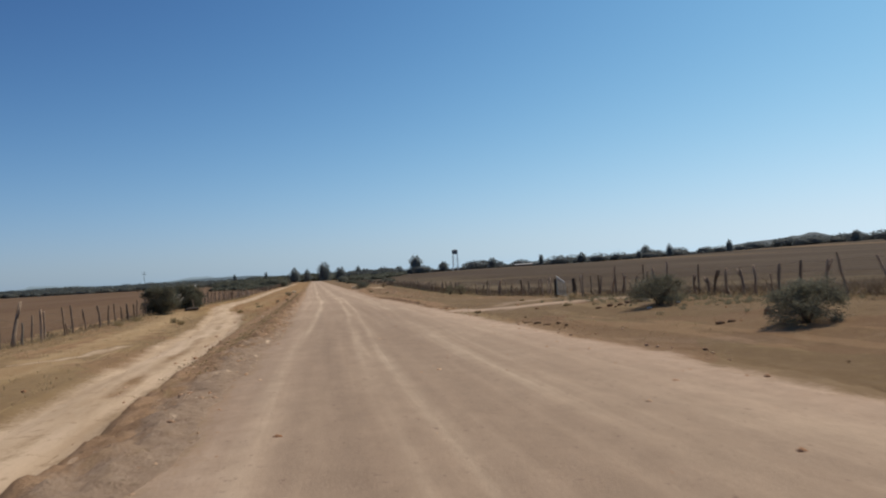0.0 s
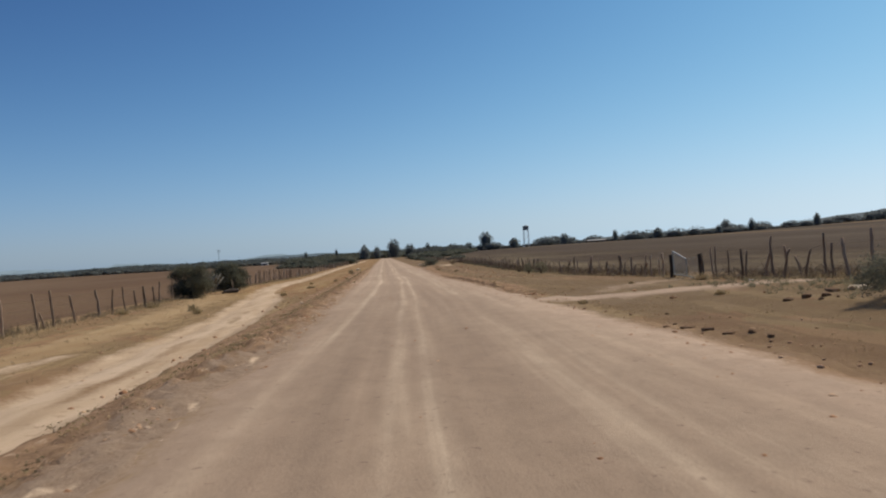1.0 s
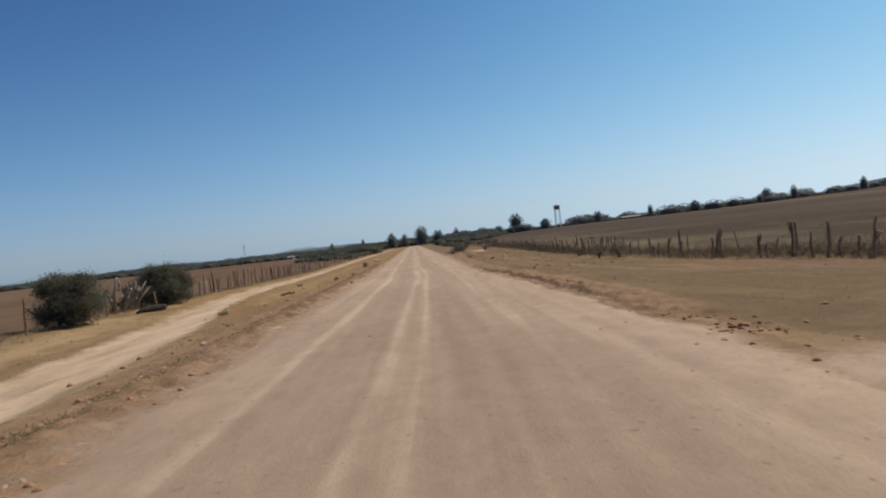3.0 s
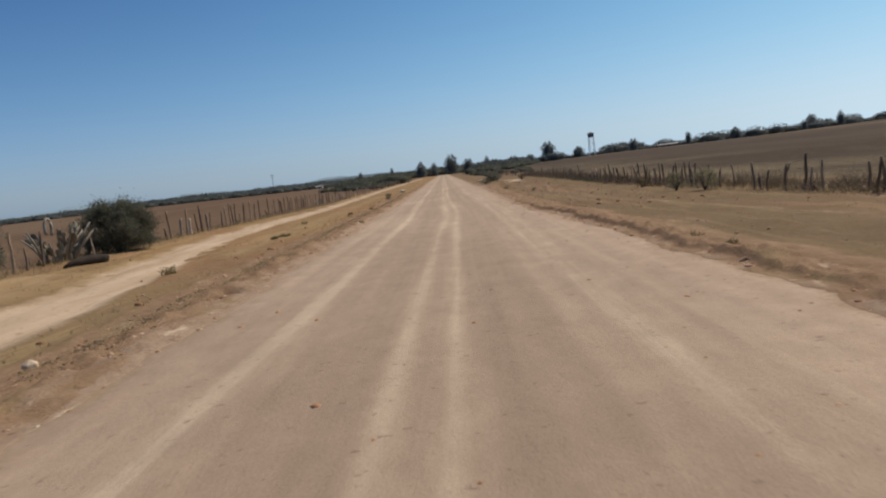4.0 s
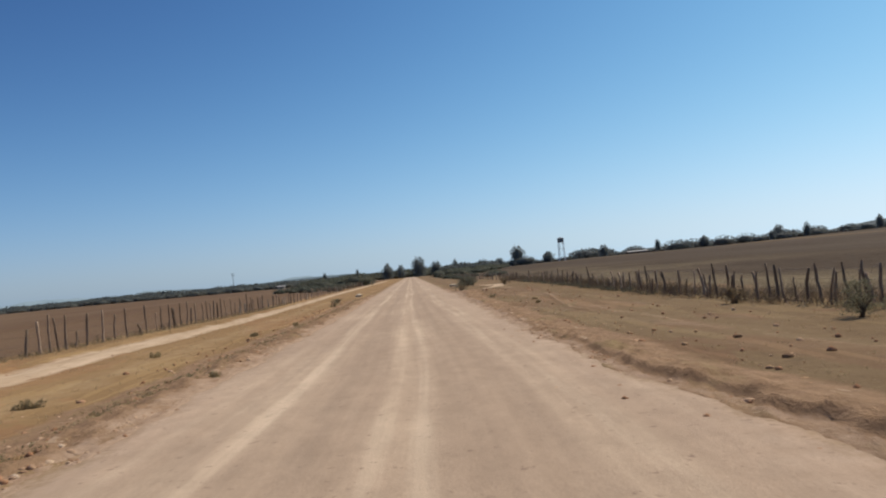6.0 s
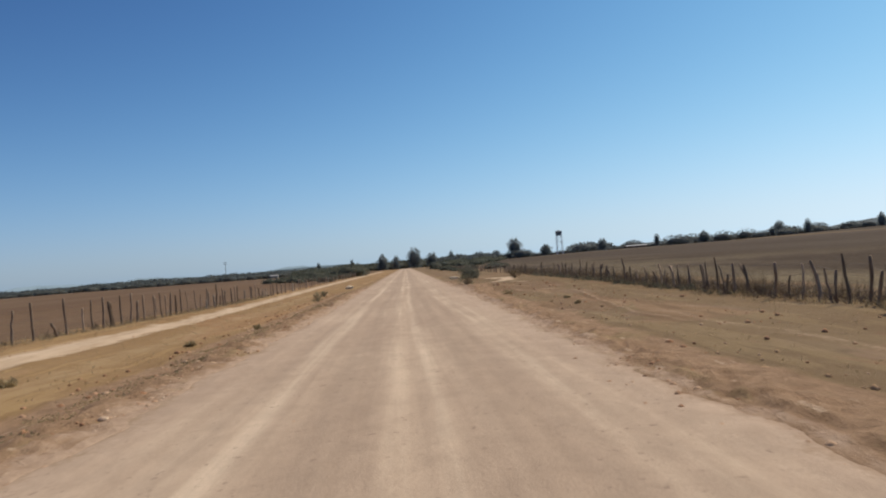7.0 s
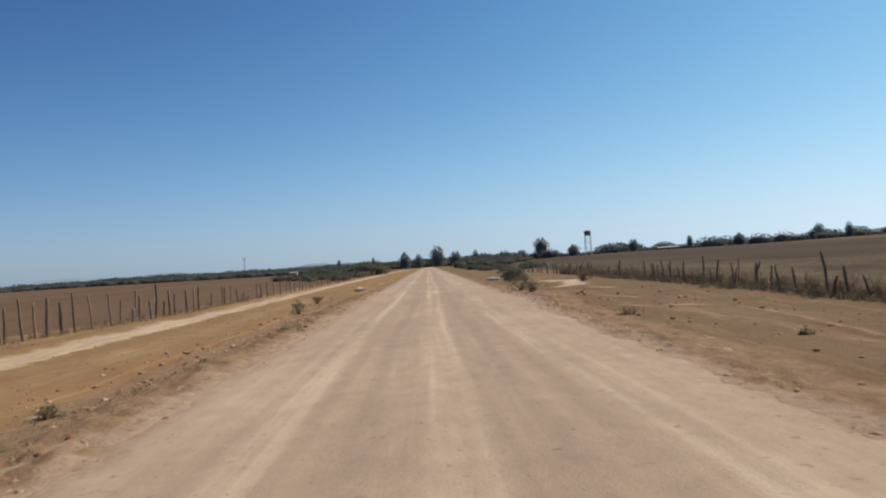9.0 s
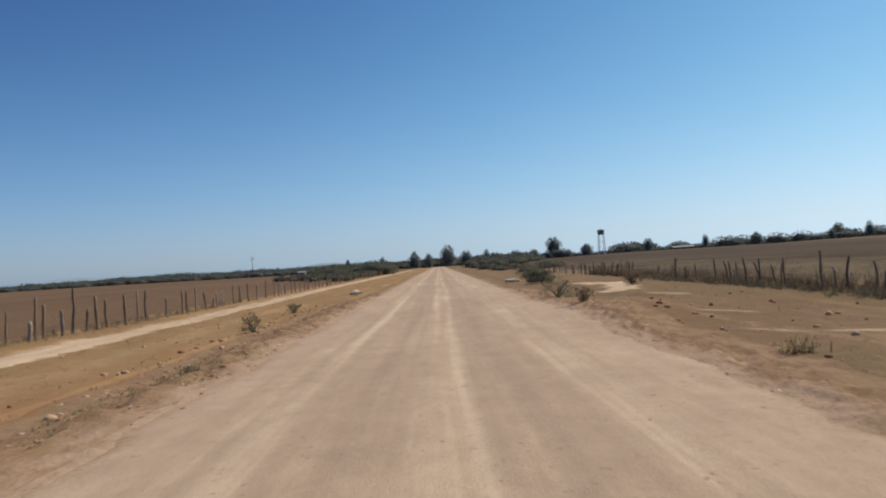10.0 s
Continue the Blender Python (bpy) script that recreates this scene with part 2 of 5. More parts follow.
# crumbled earth that the grader threw up: brown soil, pinkish rubble by the road, thin turf on top
m_bank, n, l, b = shader("crumbled_bank_soil", 0.95, 0, 0.08)
p = mapped(n, l, (1, 1, 1))
rim = n.new("ShaderNodeAttribute")
rim.attribute_name = "rim"
lump = noisy(n, l, mapped(n, l, (1, 0.6, 1)), 2.6, 6, 0.68, 0.5)
soil = mix(n, l, curve(n, l, lump, 0.34, 0.66), (0.245, 0.150, 0.086), (0.37, 0.235, 0.14))
soil = mix(n, l, curve(n, l, noisy(n, l, mapped(n, l, (1, 0.3, 1)), 1.4, 5, 0.65), 0.54, 0.70), soil, mix(n, l, 0.6, soil, (0.27, 0.205, 0.095)))
pink = mix(n, l, curve(n, l, noisy(n, l, p, 5.5, 5, 0.7), 0.36, 0.64), (0.38, 0.255, 0.17), (0.47, 0.328, 0.225))
sep = n.new("ShaderNodeSeparateXYZ")
l.new(n.new("ShaderNodeNewGeometry").outputs["Position"], sep.inputs[0])
dull = n.new("ShaderNodeMapRange")
dull.inputs["From Min"].default_value, dull.inputs["From Max"].default_value = 26.0, 62.0
l.new(sep.outputs["Y"], dull.inputs["Value"])
pink = mix(n, l, dull.outputs[0], mix(n, l, 1.0, pink, (0.74, 0.76, 0.77), "MULTIPLY"), pink)
fray = n.new("ShaderNodeMath")
fray.operation = "ADD"
l.new(rim.outputs["Fac"], fray.inputs[0])
l.new(noisy(n, l, mapped(n, l, (1, 0.35, 1)), 2.4, 5, 0.65), fray.inputs[1])
col = mix(n, l, curve(n, l, fray.outputs[0], 0.80, 1.0), soil, pink)
col = mix(n, l, curve(n, l, noisy(n, l, p, 8.0, 4, 0.65), 0.60, 0.70), col, mix(n, l, 0.62, col, (0.13, 0.08, 0.045)))
col = mix(n, l, curve(n, l, noisy(n, l, mapped(n, l, (1, 0.3, 1)), 3.1, 5, 0.6), 0.63, 0.73), col, (0.62, 0.46, 0.32))
grain = noisy(n, l, p, 30.0, 4, 0.7)
col = mix(n, l, 0.5, col, mix(n, l, curve(n, l, grain, 0.25, 0.75), grey(0.7), grey(1.12)), "MULTIPLY")
l.new(worn_in(n, l, col), b.inputs["Base Color"])
bumped(n, l, b, mix(n, l, 0.5, grain, noisy(n, l, p, 11.0, 4, 0.65)), 0.9, 0.05)

m_strawland, n, l, b = shader("flattened_straw", 0.95, 0, 0.1)
p = mapped(n, l, (1, 1, 1))
col = mix(n, l, curve(n, l, noisy(n, l, mapped(n, l, (1, 0.2, 1)), 0.9, 5, 0.6, 0.3), 0.36, 0.64), (0.35, 0.228, 0.118), (0.45, 0.315, 0.17))
grain = noisy(n, l, p, 30.0, 4, 0.7)
col = mix(n, l, 0.5, col, mix(n, l, curve(n, l, grain, 0.25, 0.75), grey(0.75), grey(1.1)), "MULTIPLY")
l.new(worn_in(n, l, col), b.inputs["Base Color"])
bumped(n, l, b, grain, 0.5, 0.04)


def field_material(name, c1, c2, c3, stubble=0.0):
    m, n, l, b = shader(name, 0.97, 0, 0.05)
    p = mapped(n, l, (1, 1, 1))
    col = mix(n, l, curve(n, l, noisy(n, l, mapped(n, l, (1, 0.12, 1)), 0.05, 6, 0.6), 0.40, 0.60), c1, c2)
    fur = noisy(n, l, mapped(n, l, (1, 0.04, 0)), 1.5, 3, 0.6)
    col = mix(n, l, curve(n, l, fur, 0.42, 0.75), col, mix(n, l, 0.3, col, c3))
    tract = noisy(n, l, mapped(n, l, (1, 0.35, 0)), 0.013, 5, 0.55, 0.6)
    col = mix(n, l, curve(n, l, tract, 0.45, 0.62), col, mix(n, l, 0.6, col, c3))
    if stubble:
        # thin dry stubble standing near the fence
        sep = n.new("ShaderNodeSeparateXYZ")
        l.new(n.new("ShaderNodeNewGeometry").outputs["Position"], sep.inputs[0])
        near = n.new("ShaderNodeMapRange")
        near.inputs["From Min"].default_value, near.inputs["From Max"].default_value = 44.0, 15.0
        near.inputs["To Max"].default_value = stubble
        l.new(sep.outputs["X"], near.inputs["Value"])
        spread = mix(n, l, curve(n, l, noisy(n, l, mapped(n, l, (1, 0.4, 0)), 0.09, 5, 0.6, 0.4), 0.42, 0.62), grey(0), near.outputs[0])
        col = mix(n, l, spread, col, mix(n, l, curve(n, l, noisy(n, l, p, 3.0, 5, 0.7), 0.35, 0.65), (0.22, 0.165, 0.095), (0.34, 0.265, 0.16)))
    clod = noisy(n, l, p, 6.0, 5, 0.7)
    col = mix(n, l, 0.7, col, mix(n, l, curve(n, l, clod, 0.3, 0.7), grey(0.6), grey(1.1)), "MULTIPLY")
    l.new(col, b.inputs["Base Color"])
    bumped(n, l, b, mix(n, l, 0.5, clod, fur), 1.0, 0.12)
    return m


m_field_w = field_material("ploughed_soil_west", (0.150, 0.091, 0.055), (0.174, 0.110, 0.068), (0.225, 0.153, 0.096))
m_field_e = field_material("ploughed_soil_east", (0.086, 0.060, 0.041), (0.108, 0.078, 0.053), (0.150, 0.112, 0.078), 0.7)
m_post = simple("weathered_post_wood", (0.185, 0.125, 0.085), (0.41, 0.30, 0.21), 2.0, 0.9, grain=30, stretch=(6, 6, 0.8), each=True, local=True)
m_post_pale = simple("bleached_post_wood", (0.34, 0.27, 0.20), (0.48, 0.40, 0.31), 2.0, 0.9, grain=30, stretch=(6, 6, 0.8), each=True, local=True)
m_bark = simple("grey_brown_bark", (0.10, 0.075, 0.055), (0.16, 0.125, 0.095), 6.0, 0.9, grain=40)
m_dead = simple("dead_twigs", (0.24, 0.17, 0.11), (0.15, 0.10, 0.07), 5.0, 0.9, grain=40, bump=0)
m_wire = simple("rusty_wire", (0.12, 0.085, 0.065), (0.2, 0.16, 0.13), 9.0, 0.6, 0.6, 0.5, bump=0)
m_stone = simple("pinkish_stone", (0.46, 0.26, 0.14), (0.32, 0.17, 0.085), 3.0, 0.9, grain=25, each=True, local=True)


def gravelly(name, stops):
    m, n, l, b = shader(name, 0.95, 0, 0.1)
    r = ramp(n, stops)
    l.new(n.new("ShaderNodeNewGeometry").outputs["Random Per Island"], r.inputs[0])
    g = noisy(n, l, mapped(n, l, (1, 1, 1)), 30.0, 3)
    l.new(mix(n, l, 0.5, r.outputs[0], mix(n, l, curve(n, l, g, 0.25, 0.75), grey(0.65), grey(1.1)), "MULTIPLY"), b.inputs["Base Color"])
    bumped(n, l, b, g, 0.4, 0.02)
    return m


m_rubble = gravelly("mixed_pinkish_rubble", [(0, (0.32, 0.185, 0.11)), (0.5, (0.46, 0.295, 0.185)), (0.9, (0.52, 0.35, 0.225)), (1, (0.64, 0.48, 0.345))])
m_crumb = gravelly("brown_soil_crumbs", [(0, (0.30, 0.15, 0.08)), (0.6, (0.45, 0.25, 0.14)), (1, (0.62, 0.42, 0.27))])
m_palestone = simple("pale_stone", (0.56, 0.36, 0.20), (0.42, 0.25, 0.13), 3.0, 0.9, grain=25)
m_clod = simple("brown_clod", (0.27, 0.165, 0.092), (0.18, 0.105, 0.058), 4.0, 0.95, grain=25)
m_slab = simple("pale_slab_stone", (0.82, 0.66, 0.47), (0.68, 0.51, 0.34), 3.0, 0.85, grain=25)
m_steel = simple("galvanised_steel", (0.66, 0.645, 0.60), (0.52, 0.50, 0.46), 5.0, 0.6, 0.15, 0.4, bump=0)
m_oldsteel = simple("tarnished_steel", (0.52, 0.53, 0.47), (0.40, 0.41, 0.36), 5.0, 0.65, 0.15, 0.3, bump=0)
m_leg = simple("pale_painted_legs", (0.86, 0.86, 0.86), (0.78, 0.78, 0.78), 1.0, 0.5, 0.0, 0.5, bump=0)
m_tank = simple("dull_tank_paint", (0.17, 0.185, 0.195), (0.22, 0.23, 0.235), 1.0, 0.6, 0, 0.3, bump=0)
m_white = simple("dusty_whitewash", (0.56, 0.53, 0.48), (0.46, 0.43, 0.38), 0.8, 0.85)
m_adobe = simple("sun_dried_brick", (0.30, 0.22, 0.15), (0.22, 0.155, 0.105), 0.8, 0.95)
m_roof = simple("weathered_sheet_roof", (0.52, 0.50, 0.47), (0.38, 0.35, 0.32), 0.6, 0.6, 0.2, 0.3)
m_dark = simple("dark_opening", (0.03, 0.03, 0.03), (0.045, 0.04, 0.04), 2.0, 0.6, bump=0)
m_plastic = simple("faded_plastic_bag", (0.55, 0.54, 0.52), (0.42, 0.42, 0.42), 6.0, 0.5, 0, 0.4)
m_cactus = simple("prickly_pear_skin", (0.16, 0.148, 0.10), (0.28, 0.255, 0.19), 4.0, 0.6, 0, 0.3, grain=30, each=True, local=True)
m_bleached = simple("bleached_dry_stems", (0.36, 0.33, 0.275), (0.23, 0.20, 0.155), 4.0, 0.85, grain=30)
m_log = simple("charred_log", (0.036, 0.027, 0.022), (0.07, 0.05, 0.038), 4.0, 0.9, grain=25)
m_leaf = leafy("dusty_green_leaves", [(0, (0.115, 0.12, 0.085)), (0.5, (0.16, 0.163, 0.115)), (1, (0.22, 0.215, 0.152))])
m_leaf_grey = leafy("grey_green_leaves", [(0, (0.19, 0.175, 0.105)), (0.5, (0.28, 0.25, 0.152)), (1, (0.40, 0.35, 0.22))])
m_leaf_olive = leafy("dull_olive_leaves", [(0, (0.15, 0.15, 0.11)), (0.5, (0.205, 0.203, 0.148)), (1, (0.28, 0.27, 0.195))])
m_leaf_scrub = leafy("dark_green_scrub", [(0, (0.125, 0.135, 0.10)), (0.6, (0.155, 0.163, 0.12)), (1, (0.195, 0.195, 0.14))])
# the next three leaf colours are paled blue-grey to stand in for haze
m_leaf_far = leafy("hazed_far_foliage", [(0, (0.225, 0.255, 0.252)), (0.6, (0.24, 0.27, 0.265)), (1, (0.255, 0.28, 0.272))])
m_leaf_hedge = leafy("hazed_hedge_foliage", [(0, (0.165, 0.188, 0.186)), (0.6, (0.178, 0.20, 0.197)), (1, (0.19, 0.21, 0.205))])
m_leaf_wood = leafy("hazed_woodland_foliage", [(0, (0.15, 0.17, 0.16)), (0.6, (0.17, 0.19, 0.178)), (1, (0.19, 0.207, 0.19))])
m_leaf_dry = leafy("dry_brown_scrub", [(0, (0.20, 0.14, 0.082)), (0.6, (0.30, 0.215, 0.125)), (1, (0.42, 0.32, 0.195))])
m_weed = leafy("dead_weeds", [(0, (0.13, 0.09, 0.06)), (0.6, (0.20, 0.145, 0.095)), (1, (0.29, 0.215, 0.14))])
m_turf = leafy("olive_brown_turf", [(0, (0.36, 0.27, 0.14)), (0.6, (0.45, 0.345, 0.185)), (1, (0.54, 0.42, 0.235))])
m_straw = leafy("dry_straw", [(0, (0.36, 0.26, 0.145)), (0.6, (0.48, 0.36, 0.20)), (1, (0.60, 0.465, 0.28))])


# far ridges: air haze is put into the colour, which also glows by itself
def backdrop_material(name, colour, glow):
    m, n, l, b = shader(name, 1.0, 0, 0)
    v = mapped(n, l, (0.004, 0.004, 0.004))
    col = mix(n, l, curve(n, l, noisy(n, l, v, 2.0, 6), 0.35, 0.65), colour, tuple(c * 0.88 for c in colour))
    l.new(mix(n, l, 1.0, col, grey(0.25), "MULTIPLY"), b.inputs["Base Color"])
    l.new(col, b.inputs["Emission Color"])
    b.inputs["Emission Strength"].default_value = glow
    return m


m_mount = backdrop_material("glowing_haze_mountains", (0.25, 0.325, 0.375), 0.92)
m_lowhill = backdrop_material("glowing_hazy_hills", (0.13, 0.168, 0.195), 0.9)
m_hill = backdrop_material("glowing_haze_hill", (0.17, 0.19, 0.20), 0.75)

# ---------------------------------------------------------------- mesh helpers
rng = np.random.default_rng(7)


def mesh_of(name, verts, faces, material, smooth=False):
    me = bpy.data.meshes.new(name)
    me.from_pydata([tuple(map(float, v)) for v in verts], [], [tuple(map(int, f)) for f in faces])
    me.materials.append(material)
    if smooth:
        me.polygons.foreach_set("use_smooth", [True] * len(me.polygons))
    me.update()
    return me


def bulk(name, verts, faces, material, smooth=False):
    """A mesh of equal-sided faces from arrays."""
    verts, faces = np.asarray(verts, np.float32), np.asarray(faces, np.int32)
    me = bpy.data.meshes.new(name)
    k = faces.shape[1]
    me.vertices.add(len(verts))
    me.vertices.foreach_set("co", verts.ravel())
    me.loops.add(faces.size)
    me.loops.foreach_set("vertex_index", faces.ravel())
    me.polygons.add(len(faces))
    me.polygons.foreach_set("loop_start", np.arange(0, faces.size, k, dtype=np.int32))
    me.materials.append(material)
    me.update(calc_edges=True)
    me.validate()
    if smooth:
        me.polygons.foreach_set("use_smooth", np.ones(len(faces), bool))
    return me


def part(name, me, parent, label=""):
    ob = new(name, me)
    ob.parent = parent
    return tagged(ob, label) if label else ob


def thing(name, at, label, category, group="", kind="", turn=0.0):
    ob = new(name)
    ob.matrix_world = pose(*at, 0, 0, turn)
    ob.empty_display_size = 0.2
    return tagged(ob, label, category, group, kind)


def tube(path, radii, sides=7, r=None, rough=0.0):
    """Vertices and faces of a tapered, closed tube along a path."""
    path = [Vector(p) for p in path]
    vs, fs = [], []
    for i, p in enumerate(path):
        d = (path[min(i + 1, len(path) - 1)] - path[max(i - 1, 0)]).normalized()
        u = d.orthogonal().normalized()
        w = d.cross(u)
        for k in range(sides):
            a = 2 * math.pi * k / sides
            q = radii[i] * (1 + (rough * (r.random() - 0.5) if r is not None else 0))
            vs.append(p + u * math.cos(a) * q + w * math.sin(a) * q)
    for i in range(len(path) - 1):
        for k in range(sides):
            a, c = i * sides + k, i * sides + (k + 1) % sides
            fs.append((a, c, c + sides, a + sides))
    fs.append(tuple(range(sides - 1, -1, -1)))
    fs.append(tuple(range((len(path) - 1) * sides, len(path) * sides)))
    return vs, fs


def joined(pieces):
    vs, fs = [], []
    for v, f in pieces:
        o = len(vs)
        vs += list(v)
        fs += [tuple(i + o for i in q) for q in f]
    return vs, fs


def box(x0, y0, z0, x1, y1, z1, bevel=0.0):
    bm = bmesh.new()
    bmesh.ops.create_cube(bm, size=1.0)
    for v in bm.verts:
        v.co = Vector(((x0 + x1) / 2 + v.co.x * (x1 - x0), (y0 + y1) / 2 + v.co.y * (y1 - y0), (z0 + z1) / 2 + v.co.z * (z1 - z0)))
    if bevel:
        bmesh.ops.bevel(bm, geom=bm.edges[:], offset=bevel, segments=2, affect="EDGES")
    bm.verts.index_update()
    out = [v.co.copy() for v in bm.verts], [tuple(v.index for v in f.verts) for f in bm.faces]
    bm.free()
    return out


def rock(r, size, flat=0.6):
    """Vertices and faces of an uneven stone."""
    bm = bmesh.new()
    bmesh.ops.create_icosphere(bm, subdivisions=1, radius=1.0)
    s = Vector((size * r.uniform(0.7, 1.3), size * r.uniform(0.6, 1.1), size * flat * r.uniform(0.7, 1.2)))
    for v in bm.verts:
        k = r.uniform(0.75, 1.2)
        v.co = Vector((v.co.x * s.x * k, v.co.y * s.y * k, v.co.z * s.z * k))
    bm.verts.index_update()
    out = [v.co.copy() for v in bm.verts], [tuple(v.index for v in f.verts) for f in bm.faces]
    bm.free()
    return out


def leaves(centres, size, r, long=1.8):
    """A diamond leaf at each centre, turned at random."""
    c = np.asarray(centres, float)
    k = len(c)
    u = r.normal(size=(k, 3))
    u /= np.linalg.norm(u, axis=1)[:, None]
    w = np.cross(u, r.normal(size=(k, 3)))
    w /= np.linalg.norm(w, axis=1)[:, None]
    s = size * r.uniform(0.6, 1.35, (k, 1))
    v = np.stack([c - u * s * long / 2, c + w * s / 2, c + u * s * long / 2, c - w * s / 2], 1).reshape(-1, 3)
    return v, np.arange(4 * k).reshape(-1, 4)


def lumps(r, count, rx, ry, rz, per, spread):
    """Points in loose clumps that fill an uneven, domed crown whose foot is at zero."""
    out = []
    for _ in range(count):
        a, t = r.uniform(0, 2 * math.pi), r.uniform(0, 1) ** 0.5
        h = r.uniform(0.12, 1.0)
        wide = math.sqrt(max(0.05, 1 - (max(0, h - 0.45) / 0.62) ** 2)) * (0.62 + 0.38 * min(1, h / 0.35))
        c = np.array([math.cos(a) * t * rx * wide, math.sin(a) * t * ry * wide, h * rz * r.uniform(0.82, 1.05)])
        s = spread * r.uniform(0.6, 1.3)
        out.append(c + r.normal(size=(int(per * r.uniform(0.6, 1.4)), 3)) * s * np.array([1, 1, 0.75]))
    p = np.concatenate(out)
    p[:, 2] = np.maximum(p[:, 2], 0.03)
    return p


# ---------------------------------------------------------------- the lie of the land
def ease(t):
    t = np.clip(t, 0, 1)
    return t * t * (3 - 2 * t)


EAST_Y = [-60, 15, 19, 26, 33, 39, 46, 55, 60, 75, 82, 90, 97, 104, 120, 140, 260, 700]
EAST_Z = [0.45, 0.45, 0.44, 0.34, 0.20, 0.04, 0.0, -0.12, -0.18, -0.17, -0.16, -0.10, -0.02, 0.07, 0.12, 0.1, 0.0, 0.0]
WEST_Y = [-60, 20, 35, 47, 60, 72, 90, 105, 116, 140, 260, 700]
WEST_Z = [-0.06, -0.06, 0.0, 0.10, 0.22, 0.15, 0.12, 0.0, -0.08, -0.1, 0.0, 0.0]
FAR_X = [-900, -450, -322, -245, -130, -12.5, 12.5, 60, 130, 240, 300, 364, 475, 700]
FAR_Z = [-4, -2, -0.4, 0.9, 0.5, 0, 0, 1.0, 2.2, 2.3, 3.4, 4.6, 7.6, 10.0]
TRACK_Y = [-60, 0, 10, 20, 26, 31, 37, 44, 50, 56, 64, 72, 80, 88, 100, 110, 120, 150, 320, 700]
TRACK_X = [-4.8, -4.8, -5.0, -5.25, -5.42, -5.58, -5.85, -6.45, -7.0, -7.75, -8.75, -9.4, -9.6, -9.45, -9.4, -9.7, -9.9, -10.1, -10.0, -10.0]
WAVES = [(rng.uniform(0, 6.28), rng.uniform(0, 6.28), a, f) for a, f in ((0.018, 0.9), (0.014, 1.7), (0.011, 3.1), (0.008, 5.3))]


def road_z(y):
    y = np.asarray(y, float)
    return 0.0062 * np.where(y < 80, 0, np.where(y < 100, (y - 80) ** 2 / 40, np.minimum(y, 640) - 90))


def bumps(x, y):
    z = 0
    for i, (a, c, h, f) in enumerate(WAVES):
        z = z + h * np.sin(f * x * (1.1 - 0.13 * i) + 0.8 * np.sin(0.31 * f * y + c) + a) * np.cos(f * 0.62 * y + 0.9 * np.sin(0.43 * f * x + a) + c)
    return z


def track_x(y):
    return np.interp(y, TRACK_Y, TRACK_X)


def lattice(i, j, seed):
    h = np.sin(i * 127.1 + j * 311.7 + seed * 74.7) * 43758.5453
    return h - np.floor(h)


def value_noise(x, y, seed):
    i, j = np.floor(x), np.floor(y)
    u, w = ease(x - i), ease(y - j)
    a = lattice(i, j, seed) * (1 - u) + lattice(i + 1, j, seed) * u
    c = lattice(i, j + 1, seed) * (1 - u) + lattice(i + 1, j + 1, seed) * u
    return a * (1 - w) + c * w


def layered(x, y, seed, octaves=3):
    """Smooth noise of several sizes, about zero."""
    return sum((value_noise(x * 2 ** k, y * 2 ** k, seed + k) - 0.5) * 0.5 ** k for k in range(octaves))


def wander(y, s):
    return 0.10 * np.sin(y * 0.83 + s) + 0.07 * np.sin(y * 2.1 + 2 * s) + 0.05 * np.sin(y * 4.7 + 3 * s)


def left_edge(y):
    return np.interp(y, [0, 18, 27, 50, 90, 130, 200], [-3.1, -2.95, -2.62, -2.7, -2.72, -2.85, -3.0]) + 0.7 * wander(y, 0.4)


def right_edge(y):
    return np.interp(y, [20, 32, 40, 50, 58, 64, 75, 88, 110, 200], [4.55, 4.45, 4.45, 4.42, 4.25, 3.98, 4.0, 4.25, 4.3, 4.35]) + 0.7 * wander(y, 2.7)


def land(x, y):
    """The height of the bare ground."""
    x, y = np.broadcast_arrays(np.asarray(x, float), np.asarray(y, float))
    z = road_z(y)
    z = z + np.interp(y, EAST_Y, EAST_Z) * ease((x - 4.6) / 6.0)
    z = z - 0.10 * ease((-3.0 - x) / 1.4) + (np.interp(y, WEST_Y, WEST_Z) + 0.10) * ease((-6.0 - x) / 6.0)
    z = z + np.interp(x, FAR_X, FAR_Z) * np.clip(y / 560, 0.12, 1.0)
    near = (1 - ease((np.abs(x - 0.5) - 11.0) / 2.0)) * (1 - ease((y - 120) / 40))
    verge = ease((np.abs(x - 0.65) - 3.3) / 0.7)
    z = z + near * verge * bumps(x, y) * 1.3
    # low windrows that the grader left along both edges
    rag = 0.55 + 0.45 * np.sin(y * 1.9 + 1.3 * np.sin(y * 0.53)) * np.cos(y * 0.71)
    z = z + near * 0.06 * rag * np.exp(-((x - left_edge(y) + 0.3) / 0.28) ** 2)
    rough = np.sin(x * 8.3 + 1.7 * np.sin(y * 2.9)) * np.cos(y * 6.1 + 1.3 * np.sin(x * 5.7)) + 0.6 * np.sin(x * 15.1 + y * 3.7) * np.sin(y * 11.3 - x * 4.1)
    edge = np.exp(-((x - left_edge(y) + 0.6) / 0.5) ** 2) + 0.8 * np.exp(-((x - right_edge(y) - 0.4) / 0.45) ** 2)
    z = z + near * 0.035 * rough * edge
    # the sandy track is worn in
    d = np.abs(x - track_x(y))
    z = z - near * 0.07 * (1 - ease((d - 0.75) / 0.5))
    # mound at the shoulder under the roadside bush
    z = z + 0.30 * np.exp(-(((x - 5.3) / 1.6) ** 2 + ((y - 107) / 4.5) ** 2))
    return z


def on(x, y, lift=0.0):
    return float(land(x, y)) + lift


